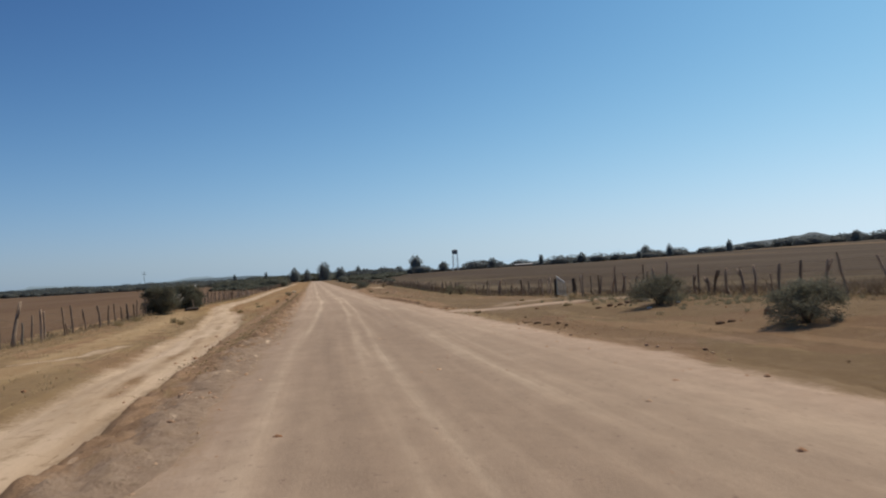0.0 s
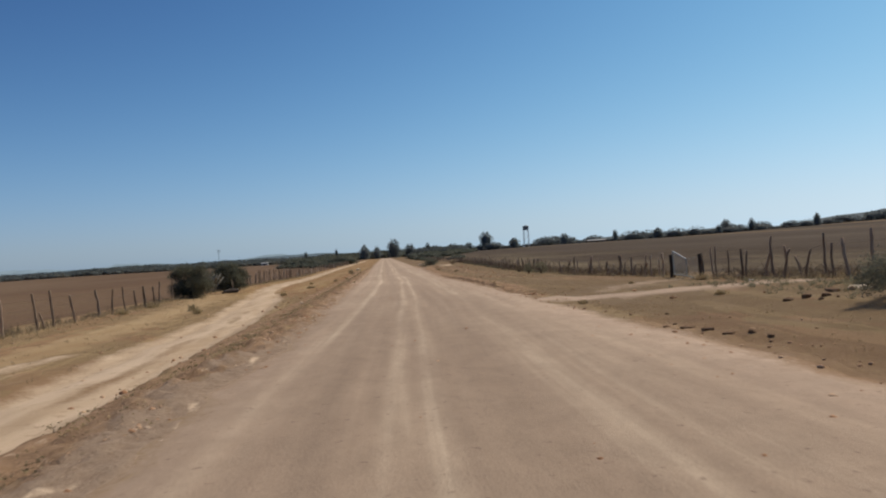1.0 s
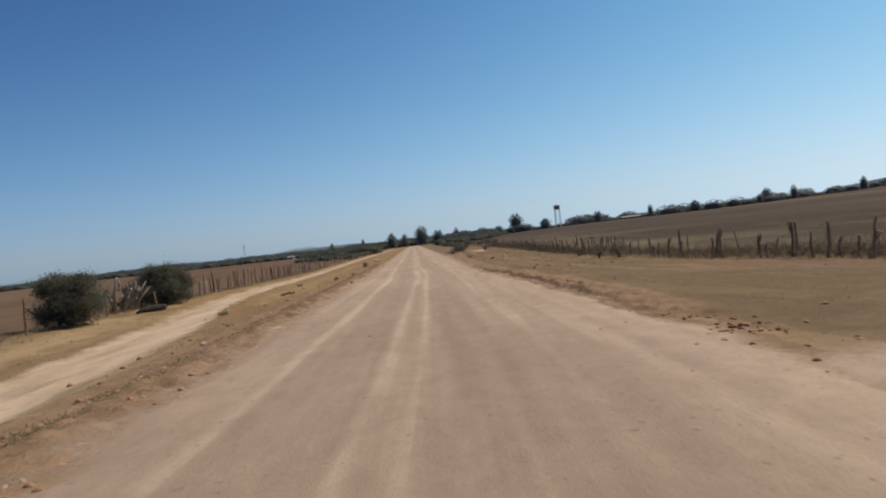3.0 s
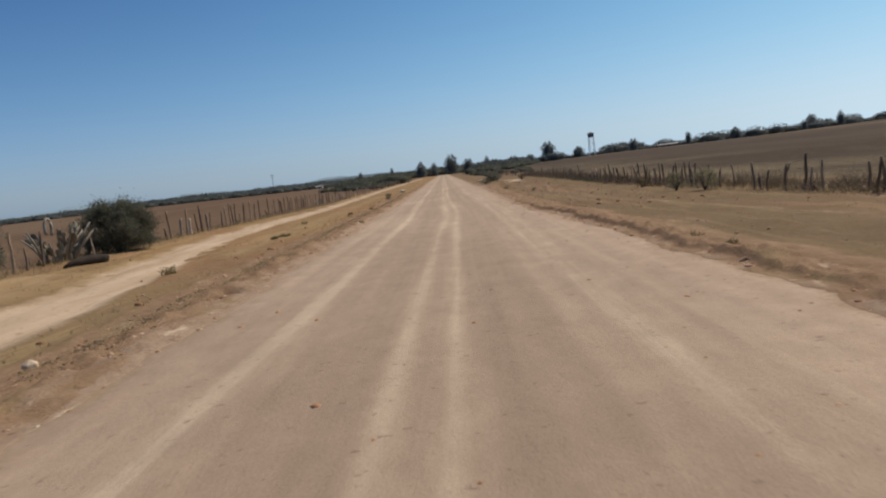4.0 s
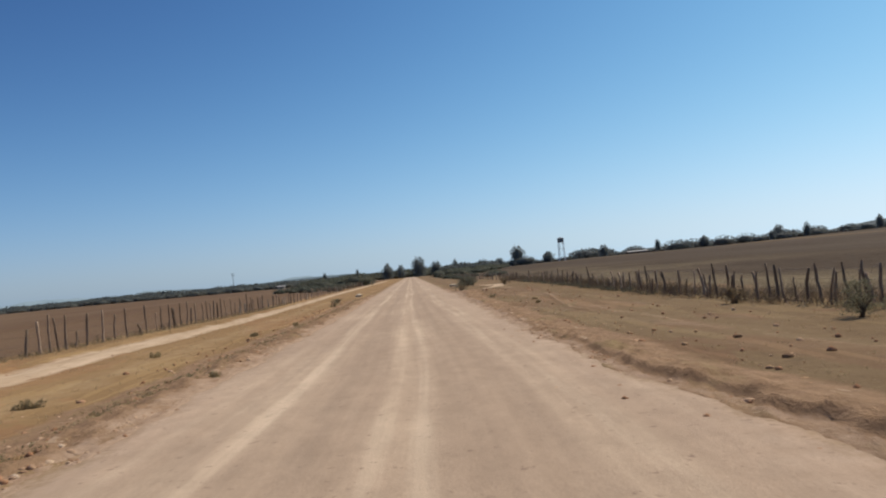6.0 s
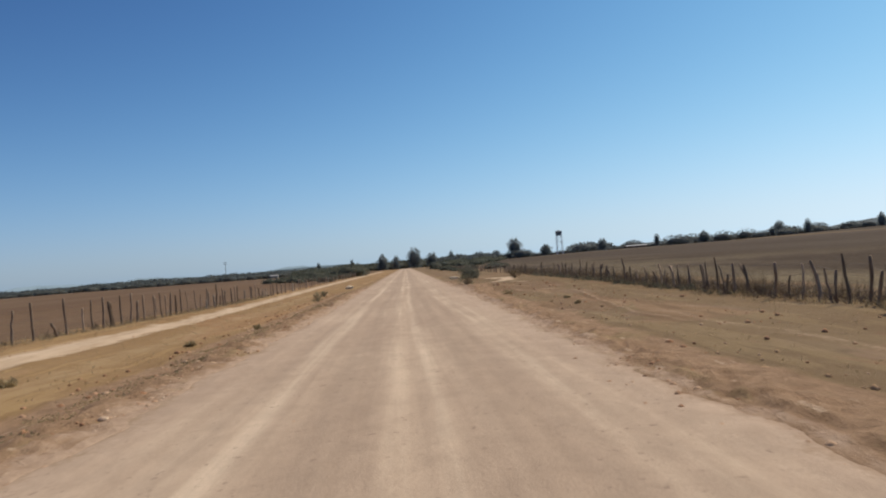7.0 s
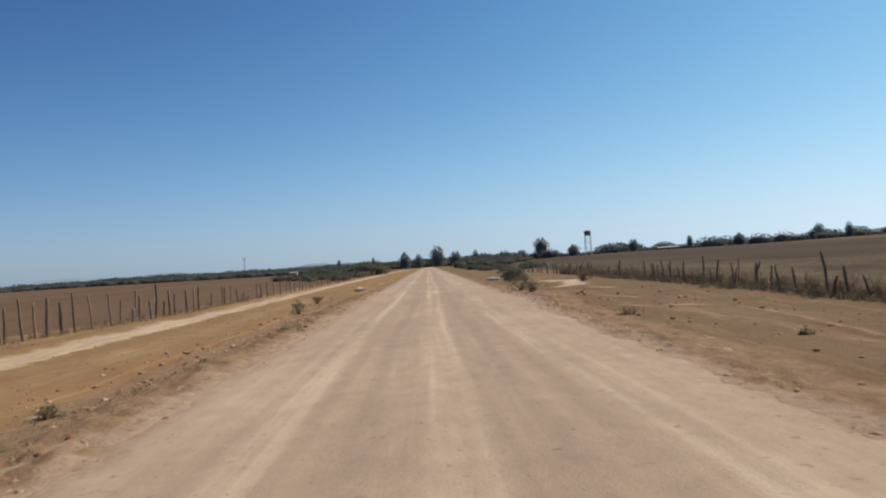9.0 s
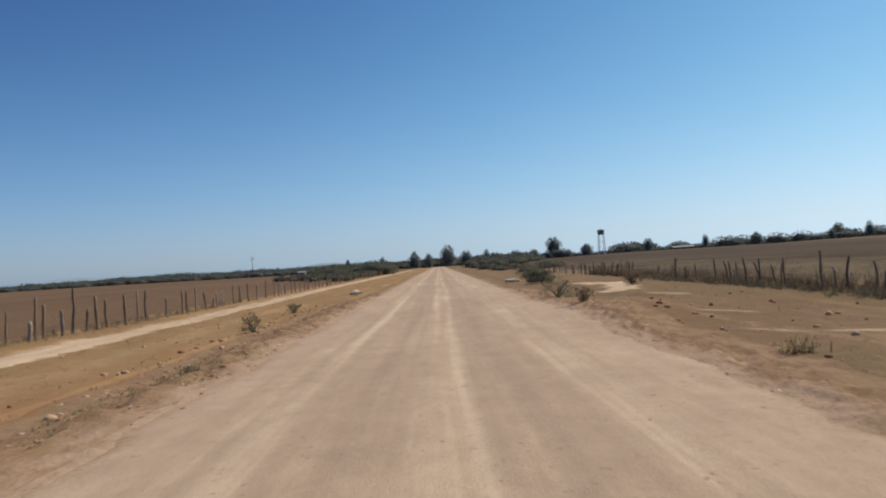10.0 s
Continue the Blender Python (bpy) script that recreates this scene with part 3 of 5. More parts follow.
def spaced(start, first, grow, end):
    out, step = [start], first
    while abs(out[-1]) < end:
        out.append(out[-1] + step)
        step *= grow
    return out


YS = np.array(sorted(set([-v for v in spaced(8, 2, 1.4, 3000)] + list(np.arange(-8, 130, 0.3)) + spaced(130, 0.4, 1.06, 4600))))
XS = np.array(sorted(set(list(np.arange(-14, 14.01, 0.14)) + list(np.arange(-3.85, -2.7, 0.14)) + list(np.arange(4.27, 5.4, 0.14)) + spaced(14.1, 0.5, 1.22, 4200) + [-v for v in spaced(14.1, 0.5, 1.22, 4200)])))


def sheet(xs, ys, height):
    """Grid over xs by ys; xs may differ from row to row."""
    xx = np.broadcast_to(xs, (len(ys), np.shape(xs)[-1]))
    yy = np.broadcast_to(ys[:, None], xx.shape)
    v = np.stack([xx, yy, height(xx, yy)], -1).reshape(-1, 3)
    k = xx.shape[1]
    i = np.arange((len(ys) - 1) * k).reshape(len(ys) - 1, k)[:, :-1].ravel()
    return v, np.stack([i, i + 1, i + k + 1, i + k], 1)


ground = tagged(new("ground", bulk("ground", *sheet(XS, YS, land), m_verge, True)), "dry straw-brown grass stubble over reddish bare earth", "ground", kind="structure")

RY = YS[(YS > -60) & (YS < 660)]


def worn(me, verts, fac):
    """Stores how far each spot is worn bare, for the material."""
    v = np.asarray(verts)
    me.attributes.new("worn", "FLOAT", "POINT").data.foreach_set("value", np.asarray(fac(v[:, 0], v[:, 1]), np.float32))
    return me


def road_inside(x, y):
    return np.minimum(x - left_edge(y), right_edge(y) - x)


def road_top(x, y):
    """Graded crown; its margins run out under the verge along a ragged line."""
    inside = road_inside(x, y)
    ruts = 0.006 * np.sin(x * 5.1 + 0.5 * np.sin(y * 0.05)) + 0.004 * np.sin(x * 11 + y * 0.02)
    return land(x, y) + np.where(inside > -0.35, 0.006 + 0.03 * ease((inside + 0.1) / 0.6) + ruts * ease(inside), 0.006 + (inside + 0.35) * 0.25)


def lane_at(x, y):
    """How far across the road a spot lies, counted from the drifting wheel lines."""
    return x - np.interp(y, [0, 12, 19, 24, 36, 50, 64, 90, 140, 300], [-1.15, -1.08, -0.97, -0.78, -0.25, 0.0, 0.2, 0.08, 0.1, 0.1]) - 0.05 * np.sin(y * 0.11) - 0.02 * np.sin(y * 0.29 + 1)


v, f = sheet(np.arange(-4.0, 5.45, 0.1), RY, road_top)
me = worn(bulk("road", v, f, m_road, True), v, lambda x, y: np.clip(0.35 + road_inside(x, y) * 0.7, 0, 1))
me.attributes.new("lane", "FLOAT", "POINT").data.foreach_set("value", np.asarray(lane_at(v[:, 0], v[:, 1]), np.float32))
tagged(new("road", me), "graded pale tan dirt road streaked by wheel tracks", "road", kind="structure")


def bank(name, label, x0, x1, dx, y0, y1, dy, inward, height, rim):
    """Crumbled earth heaped along an edge of the road, in fine relief; inward: metres away from the road."""
    ys = np.arange(y0, y1, dy)
    xs = np.arange(x0, x1, dx)
    v, f = sheet(xs, ys, height)
    me = worn(bulk(name, v, f, m_bank, True), v, inward)
    me.attributes.new("rim", "FLOAT", "POINT").data.foreach_set("value", np.asarray(rim(v[:, 0], v[:, 1]), np.float32))
    return tagged(new(name, me), label, "bank", kind="structure")


def west_cover(x, y):
    s = left_edge(y) - x
    room = ease((x - track_x(y) - 0.75) / 0.35)
    return ease((s + 0.35) / 0.4) * (1 - ease((s - 1.5) / 0.9)) * room * (1 - ease((y - 122) / 9))


def west_bank_top(x, y):
    s = left_edge(y) - x
    k = west_cover(x, y)
    rough = 0.75 * np.exp(-((s - 0.5) / 0.55) ** 2) + 0.3
    heap = 0.06 * np.exp(-((s - 0.6) / 0.4) ** 2) * (0.55 + layered(x * 0.4, y * 0.5, 3)) + rough * (0.10 * layered(x * 2.6, y * 1.7, 11, 4) + 0.10 * np.abs(layered(x * 5.5, y * 4.0, 21, 3)))
    lip = 0.10 * np.exp(-((x - track_x(y) - 1.0) / 0.16) ** 2) * (0.6 + 1.2 * layered(x * 1.5, y * 1.2, 31)) * (1 - ease((y - 20) / 12))
    return land(x, y) - 0.05 + 0.07 * ease(k * 3) + k * heap + lip


def east_cover(x, y):
    s = x - right_edge(y)
    return ease((s + 0.4) / 0.35) * (1 - ease((s - 0.8) / 0.8)) * ease((y - 37) / 5) * (1 - ease((y - 122) / 9))


def east_bank_top(x, y):
    s = x - right_edge(y)
    k = east_cover(x, y)
    ridge_h = 0.02 + 0.085 * ease((y - 38) / 10) * (1 - ease((y - 62) / 10))
    crest = np.exp(-(np.where(s < 0.16, (s - 0.15) / 0.06, (s - 0.15) / 0.75)) ** 2) * (0.92 + 0.25 * layered(x * 1.2, y * 1.6, 41))
    rough = np.exp(-((s - 0.25) / 0.45) ** 2) + 0.2
    return land(x, y) - 0.05 + 0.07 * ease(k * 3) + k * (ridge_h * crest + rough * (0.045 * layered(x * 3.0, y * 2.2, 51, 4) + 0.06 * np.abs(layered(x * 6.5, y * 5.0, 61, 3))))


def east_rim(x, y):
    s = x - right_edge(y)
    return np.clip(0.42 - 0.7 * np.abs(s + 0.1), 0, 0.5) + 0.14 * ease((y - 66) / 12) * (1 - ease((s - 0.5) / 0.5)) - 0.3 * ease((s - 0.0) / 0.1) * (1 - ease((y - 66) / 10))


def track_inside(x, y):
    return 0.88 + wander(y, 5.1) * 0.6 + 0.25 * ease((62 - y) / 12) - 0.2 * ease((28 - y) / 14) - np.abs(x - track_x(y))


def track_top(x, y):
    d = track_inside(x, y)
    rut = -0.03 * np.exp(-((np.abs(x - track_x(y)) - 0.62) / 0.22) ** 2)
    return land(x, y) + np.where(d > -0.35, 0.006 + 0.025 * ease((d + 0.1) / 0.4) + rut * ease(d / 0.3), 0.006 + (d + 0.35) * 0.25)


def track_worn(x, y):
    middle = np.exp(-((x - track_x(y) - 0.1 + 0.06 * np.sin(y * 0.7)) / 0.27) ** 2) * (0.55 - 0.4 * ease((y - 30) / 30)) * (0.8 + 0.9 * layered(x * 0.6, y * 0.35, 71))
    return np.clip(0.35 + track_inside(x, y) * 0.9, 0, 1) * (1 - middle)


TY = RY[RY < 420]
v, f = sheet(track_x(TY)[:, None] + np.arange(-1.9, 1.91, 0.1), TY, track_top)
tagged(new("dirt_track", worn(bulk("dirt_track", v, f, m_track, True), v, track_worn)), "pale sandy wheel track beside the road", "track", kind="structure")


bank("bank_west", "crumbled reddish-brown earth bank with pinkish rubble along the road", -5.6, -2.3, 0.07, 4.0, 132.0, 0.12, lambda x, y: np.where(left_edge(y) - x < 0.4, 0.95, 0.95 * west_cover(x, y)), west_bank_top, lambda x, y: np.clip(0.46 - 0.55 * np.abs(left_edge(y) - x), 0.0, 0.5) + 0.22 * (1 - ease((y - 18) / 12)) + 0.5 * (left_edge(y) - x < -0.1))
bank("bank_east", "low ridge of crumbled brown clods along the road edge", 3.4, 6.2, 0.05, 36.0, 132.0, 0.11, lambda x, y: np.where(x - right_edge(y) < 0.25, 0.95 * ease((y - 37) / 5), 0.9 * east_cover(x, y)), east_bank_top, east_rim)


def strip(name, path, width, material, label, lift=0.03, depth=1.0):
    """A worn way over the verge along a path of (x, y), sinking under at its sides."""
    pts = [Vector(p) for p in path]
    vs, fs, cross, bare = [], [], np.linspace(-1.25, 1.25, 15), []
    line = []
    for a, c in zip(pts, pts[1:]):
        k = max(2, int((c - a).length / 0.3))
        line += [a.lerp(c, i / k) for i in range(k)]
    line.append(pts[-1])
    for i, q in enumerate(line):
        d = (line[min(i + 1, len(line) - 1)] - line[max(i - 1, 0)]).normalized()
        side = Vector((d.y, -d.x))
        ends = min(1.0, min(i, len(line) - 1 - i) * 0.3 / 1.2)
        for s in cross:
            x, y = q + side * s * width * (1 + 0.25 * math.sin(i * 0.9 + 2 * s))
            vs.append((x, y, on(x, y) + lift * (1 - 0.75 * s * s) * ends - 0.02 * (1 - ends)))
            bare.append(max(0.0, min(1.0, 1.15 - abs(s))) * ends * depth)
    k = len(cross)
    for i in range(len(line) - 1):
        for j in range(k - 1):
            a = i * k + j
            fs.append((a, a + 1, a + k + 1, a + k))
    me = bulk(name, vs, fs, material, True)
    me.attributes.new("worn", "FLOAT", "POINT").data.foreach_set("value", np.array(bare, np.float32))
    return tagged(new(name, me), label, "track", kind="structure")


strip("gateway_track", [(6.5, 34.5), (8.5, 37.5), (10.5, 39.8), (12.5, 40.7), (15.0, 40.9)], 1.3, m_road, "pale worn earth track leading to the field gate", 0.02, 0.42)
strip("bare_patch", [(3.2, 34.0), (4.6, 33.4), (6.2, 32.4), (8.0, 31.4), (10.2, 30.6), (12.4, 30.4)], 1.7, m_road, "bare pale earth worn by turning wheels", 0.03, 0.68)
strip("verge_track", [(6.0, 112.0), (7.2, 96.0), (7.8, 84.0), (7.4, 70.0), (8.2, 58.0), (8.6, 49.0), (10.0, 43.5)], 0.75, m_track, "faint pale wheel track across the grass verge", 0.012, 0.30)
for path in ([(5.9, 104.9), (7.1, 104.0), (8.4, 103.2)], [(6.5, 100.1), (7.7, 99.1), (9.0, 98.2)], [(5.4, 101.0), (6.4, 100.0), (7.6, 98.9)], [(8.0, 115.2), (8.5, 113.0), (9.0, 110.6)]):
    strip("bare_patch", path, 0.5, m_track, "patch of bare whitish earth on the verge", 0.04, 0.5)
strip("wheel_line", [(8.95, 99.0), (8.75, 96.0), (8.3, 91.8), (7.9, 88.6), (7.4, 85.5), (7.0, 81.0), (7.1, 76.0)], 0.22, m_track, "faint pale wheel line across the verge", 0.03, 0.36)
strip("bare_patch", [(-9.6, 21.0), (-8.0, 24.0), (-7.4, 28.0)], 0.6, m_track, "patches of bare whitish earth on the verge", 0.015, 0.55)
strip("straw_strip", [(-6.1, 58.0), (-6.4, 72.0), (-6.6, 88.0), (-6.7, 104.0), (-7.0, 128.0)], 1.6, m_strawland, "flattened yellowish straw along the sandy track", 0.012, 0.42)
strip("straw_strip", [(-8.4, 18.0), (-8.8, 34.0), (-9.6, 47.0), (-10.6, 57.0)], 1.4, m_strawland, "flattened yellowish straw along the sandy track", 0.012, 0.7)
strip("sand_patch", [(7.2, 116.0), (8.6, 119.0), (9.2, 124.0), (8.0, 129.0)], 0.9, m_track, "patch of bare whitish sand on the verge")


def field(side, first, end):
    """Ploughed ground: furrows along the road, clearest near the fence, its margin uneven."""
    ys = YS[(YS > -150) & (YS < 640)]
    ys = np.concatenate([ys[ys < -8], np.arange(-8, 130, 0.6), ys[ys > 130]])
    xs = np.array(list(np.arange(0, 34, 0.2)) + spaced(34.0, 0.4, 1.2, end))
    ragged = 0.45 * np.sin(ys * 0.21 + side) + 0.3 * np.sin(ys * 0.67) + 0.2 * np.sin(ys * 1.9 + 2 * side)
    xx = side * (first + xs[None, :] + ragged[:, None] * np.exp(-xs / 3)[None, :])

    def height(x, y):
        d = np.broadcast_to(xs, x.shape)
        near = ease((d - 0.4) / 1.5) * (1 - ease((d - 26) / 8))
        furrow = 0.045 * np.sin(x * 6.4 + 0.9 * np.sin(y * 0.11) + 0.5 * np.sin(y * 0.37)) * (0.7 + 0.3 * np.sin(y * 0.9 + x))
        clods = 0.025 * np.sin(x * 13.7 + 2.1 * np.sin(y * 3.3)) * np.cos(y * 4.9 + 1.7 * np.sin(x * 9.1))
        return land(x, y) + 0.08 * ease(d / 1.2) - 0.03 + near * (furrow + clods)

    v, f = sheet(xx, ys, height)
    return v, (f if side > 0 else f[:, ::-1])


tagged(new("ploughed_field_west", bulk("ploughed_field_west", *field(-1, 13.0, 420), m_field_w, True)), "wide ploughed field of bare reddish-brown soil", "field", kind="structure")
tagged(new("ploughed_field_east", bulk("ploughed_field_east", *field(1, 15.3, 520), m_field_e, True)), "wide ploughed field of bare dull brown soil", "field", kind="structure")


# ---------------------------------------------------------------- distance
def ridge(name, y, x0, x1, base, peaks, material, label, depth=500.0):
    """A far range: a crest over a broad foot, with folds in its face."""
    xs = np.linspace(x0, x1, 160)
    crest = np.zeros(len(xs))
    for c, w, h in peaks:
        crest = np.maximum(crest, h * np.exp(-((xs - c) / w) ** 2))
    crest = crest + base + 0.06 * crest * (np.sin(xs * 0.021) + 0.6 * np.sin(xs * 0.057 + 1))
    rows, levels = [], [0.0, 0.35, 0.7, 1.0, 0.6, 0.0]
    for i, k in enumerate(levels):
        fold = 60 * np.sin(xs * 0.013 + i) + 30 * np.sin(xs * 0.037 + 2 * i)
        rows.append(np.stack([xs, y - depth + depth * i / 3 + fold, -20 + (crest + 20) * k], 1))
    v = np.concatenate(rows)
    k = len(xs)
    i = np.arange((len(levels) - 1) * k).reshape(-1, k)[:, :-1].ravel()
    return tagged(new(name, bulk(name, v, np.stack([i, i + 1, i + k + 1, i + k], 1), material, True)), label, "mountains", kind="structure")


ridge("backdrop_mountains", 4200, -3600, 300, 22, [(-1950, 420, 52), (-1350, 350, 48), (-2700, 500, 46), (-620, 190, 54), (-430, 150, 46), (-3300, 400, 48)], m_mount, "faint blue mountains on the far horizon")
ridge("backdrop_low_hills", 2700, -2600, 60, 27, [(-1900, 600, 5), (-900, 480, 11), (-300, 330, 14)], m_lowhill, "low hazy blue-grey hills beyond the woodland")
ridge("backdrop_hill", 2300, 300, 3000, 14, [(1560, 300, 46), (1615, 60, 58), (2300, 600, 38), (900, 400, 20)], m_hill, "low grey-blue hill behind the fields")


def dome(r, count, w, d, h, low=0.0):
    """Points through an uneven, rounded crown that is densest at its skin."""
    u = r.normal(size=(count, 3))
    u /= np.linalg.norm(u, axis=1)[:, None]
    k = r.normal(size=(5, 3)) * 2.2
    lumpy = 1 + 0.07 * np.sin(u @ k.T + r.uniform(0, 6.28, 5)).sum(1)
    rad = lumpy * (0.55 + 0.45 * r.uniform(0, 1, count) ** 0.4)
    p = u * rad[:, None] * np.array([w / 2, d / 2, h * (1 - low) / 2])
    p[:, 2] += h * (1 + low) / 2
    return p


def core(w, d, h, seed):
    """The dense inside of a crown: an uneven ball of shaded foliage."""
    bm = bmesh.new()
    bmesh.ops.create_icosphere(bm, subdivisions=2, radius=1.0)
    v = np.array([tuple(q.co) for q in bm.verts])
    bm.verts.index_update()
    f = np.array([[q.index for q in face.verts] for face in bm.faces])
    bm.free()
    lumpy = 1 + 0.16 * np.sin(v @ np.random.default_rng(seed).normal(size=(3, 5)) * 2.4 + seed).sum(1) / 2
    return v * lumpy[:, None] * (w / 2, d / 2, h / 2) + (0, 0, h / 2), f


CORES = [core(1, 1, 1, k) for k in range(6)]


def belt(name, spots, material, label, seed):
    """A far wood or hedge: many low, rounded trees of fine foliage, crown against crown."""
    r = np.random.default_rng(seed)
    pts, size = [], []
    for x, y, w, h in spots:
        count = int((320 + 22 * w) * (1.6 if y < 330 else 0.68))
        p = dome(r, count, w * 1.15, w, h * 1.35) - np.array([0, 0, 0.35 * h])
        pts.append(p[p[:, 2] > -0.2] + np.array([x, y, on(x, y)]))
        size.append(np.full(len(pts[-1]), max(0.18, w * 0.047) if y > 330 else 0.05 + 0.03 * w))
    p, k = np.concatenate(pts), np.concatenate(size)[:, None]
    v, f = leaves(p, k, r, 1.3)
    vs, fs, o = [v], [f[:, [0, 1, 2]], f[:, [0, 2, 3]]], len(v)
    for i, (x, y, w, h) in enumerate(spots):
        cv, cf = CORES[i % 6]
        vs.append(cv * (w * 0.8, w * 0.75, h * 0.84) + (x, y, on(x, y) - 0.12 * h))
        fs.append(cf + o)
        o += len(cv)
    return tagged(new(name, bulk(name, np.concatenate(vs), np.concatenate(fs), material)), label, "trees", kind="stuff")


def spots(seed, count, x0, x1, y0, y1, h0, h1, clear=1e4):
    r = np.random.default_rng(seed)
    return [(clear + max(0.0, x0 + (x1 - x0) * t + r.uniform(-8, 8) - clear) if 0 < clear < 1e3 else clear + min(0.0, x0 + (x1 - x0) * t + r.uniform(-8, 8) - clear), y0 + (y1 - y0) * t + r.uniform(-22, 22), h * r.uniform(2.0, 3.4), h) for t, h in ((r.uniform(), r.uniform(h0, h1)) for _ in range(count))]


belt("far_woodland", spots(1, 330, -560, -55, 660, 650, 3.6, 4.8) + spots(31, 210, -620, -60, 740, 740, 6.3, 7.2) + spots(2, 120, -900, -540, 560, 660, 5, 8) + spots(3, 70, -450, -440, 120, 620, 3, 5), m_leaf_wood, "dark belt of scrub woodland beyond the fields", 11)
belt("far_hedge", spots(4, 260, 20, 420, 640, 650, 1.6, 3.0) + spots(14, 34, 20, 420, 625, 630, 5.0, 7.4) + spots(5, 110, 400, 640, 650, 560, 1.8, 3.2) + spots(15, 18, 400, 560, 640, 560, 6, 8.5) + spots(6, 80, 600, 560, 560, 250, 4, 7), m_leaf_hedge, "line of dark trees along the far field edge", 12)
belt("roadside_scrub", spots(7, 110, -62, -20, 560, 270, 1.8, 3.6, -12.5) + spots(8, 40, -26, -17, 270, 215, 0.9, 1.5, -14.0) + spots(41, 40, -60, -9, 650, 640, 2.5, 4, -8.0) + spots(42, 50, -60, 5, 760, 760, 6, 8), m_leaf_scrub, "dense dark green scrub along the distant roadside", 13)
belt("roadside_scrub", spots(9, 90, 17, 62, 330, 610, 1.5, 3.2, 11.5) + spots(10, 22, 12.5, 17, 190, 330, 0.5, 1.2, 10.5) + spots(43, 50, 10, 90, 640, 650, 2.5, 4, 8.5) + spots(44, 40, 0, 70, 760, 760, 6, 8), m_leaf_scrub, "dense dark green scrub along the distant roadside", 14)


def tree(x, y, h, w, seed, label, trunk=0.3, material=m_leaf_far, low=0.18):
    r = np.random.default_rng(seed)
    t = thing("tree", (x, y, on(x, y)), label, "tree", "distant trees")
    limbs = [tube([(0, 0, -0.2), (0.1 * r.uniform(-1, 1), 0.1, h * 0.25), (0.3 * r.uniform(-1, 1), 0.2, h * 0.6)], [trunk, trunk * 0.75, trunk * 0.3], 7)]
    for k in range(6):
        a, z = r.uniform(0, 6.28), h * r.uniform(0.2, 0.45)
        limbs.append(tube([(0, 0, z), (math.cos(a) * w * 0.2, math.sin(a) * w * 0.2, z + h * 0.15), (math.cos(a) * w * 0.36, math.sin(a) * w * 0.36, z + h * 0.32)], [trunk * 0.5, trunk * 0.3, trunk * 0.08], 5))
    part("trunk", mesh_of("trunk", *joined(limbs), m_bark, True), t)
    count = 3400
    k = r.uniform(0, 1, count) ** 1.1
    wide = np.where(k > 0.4, np.sqrt(np.maximum(0.02, 1 - ((k - 0.4) / 0.62) ** 2)), 0.8 + 0.5 * k)
    a = r.uniform(0, 6.28, count)
    ph = r.uniform(0, 6.28, 4)
    lumpy = 1 + 0.19 * np.sin(3 * a + 8 * k + ph[0]) + 0.15 * np.sin(5 * a - 11 * k + ph[1]) + 0.10 * np.sin(15 * k + ph[2])
    rad = w / 2 * wide * lumpy * (0.35 + 0.65 * r.uniform(0, 1, count) ** 0.5)
    p = np.column_stack([np.cos(a) * rad, np.sin(a) * rad, h * (low + (1 - low) * k) * (1 + 0.10 * np.sin(2 * a + ph[3]) + 0.07 * np.sin(5 * a + ph[1]))]) + r.normal(size=(count, 3)) * w * 0.03
    v, f = leaves(p, max(0.22, w * 0.04), r, 1.4)
    cv, cf = CORES[seed % 6]
    inner = cv * (w * 0.7, w * 0.7, h * (1 - low) * 0.74) + (0, 0, h * (low + 0.08))
    part("crown", bulk("crown", np.concatenate([v, inner]), np.concatenate([f[:, [0, 1, 2]], f[:, [0, 2, 3]], cf + len(v)]), material), t)
    return t


ROUND = "dark rounded tree at the far end of the field"
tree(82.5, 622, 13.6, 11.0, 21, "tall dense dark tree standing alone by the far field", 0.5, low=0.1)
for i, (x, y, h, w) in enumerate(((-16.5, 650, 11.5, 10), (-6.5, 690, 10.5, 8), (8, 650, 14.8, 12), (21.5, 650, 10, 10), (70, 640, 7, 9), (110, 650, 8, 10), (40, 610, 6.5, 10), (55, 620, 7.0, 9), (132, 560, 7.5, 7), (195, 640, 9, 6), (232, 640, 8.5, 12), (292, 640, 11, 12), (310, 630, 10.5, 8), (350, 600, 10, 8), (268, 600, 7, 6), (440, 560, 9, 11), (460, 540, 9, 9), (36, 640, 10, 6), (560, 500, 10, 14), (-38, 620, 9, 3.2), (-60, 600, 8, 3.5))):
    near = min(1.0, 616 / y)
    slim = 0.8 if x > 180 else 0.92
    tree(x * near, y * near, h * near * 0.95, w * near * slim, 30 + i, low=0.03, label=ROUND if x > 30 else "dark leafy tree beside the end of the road")


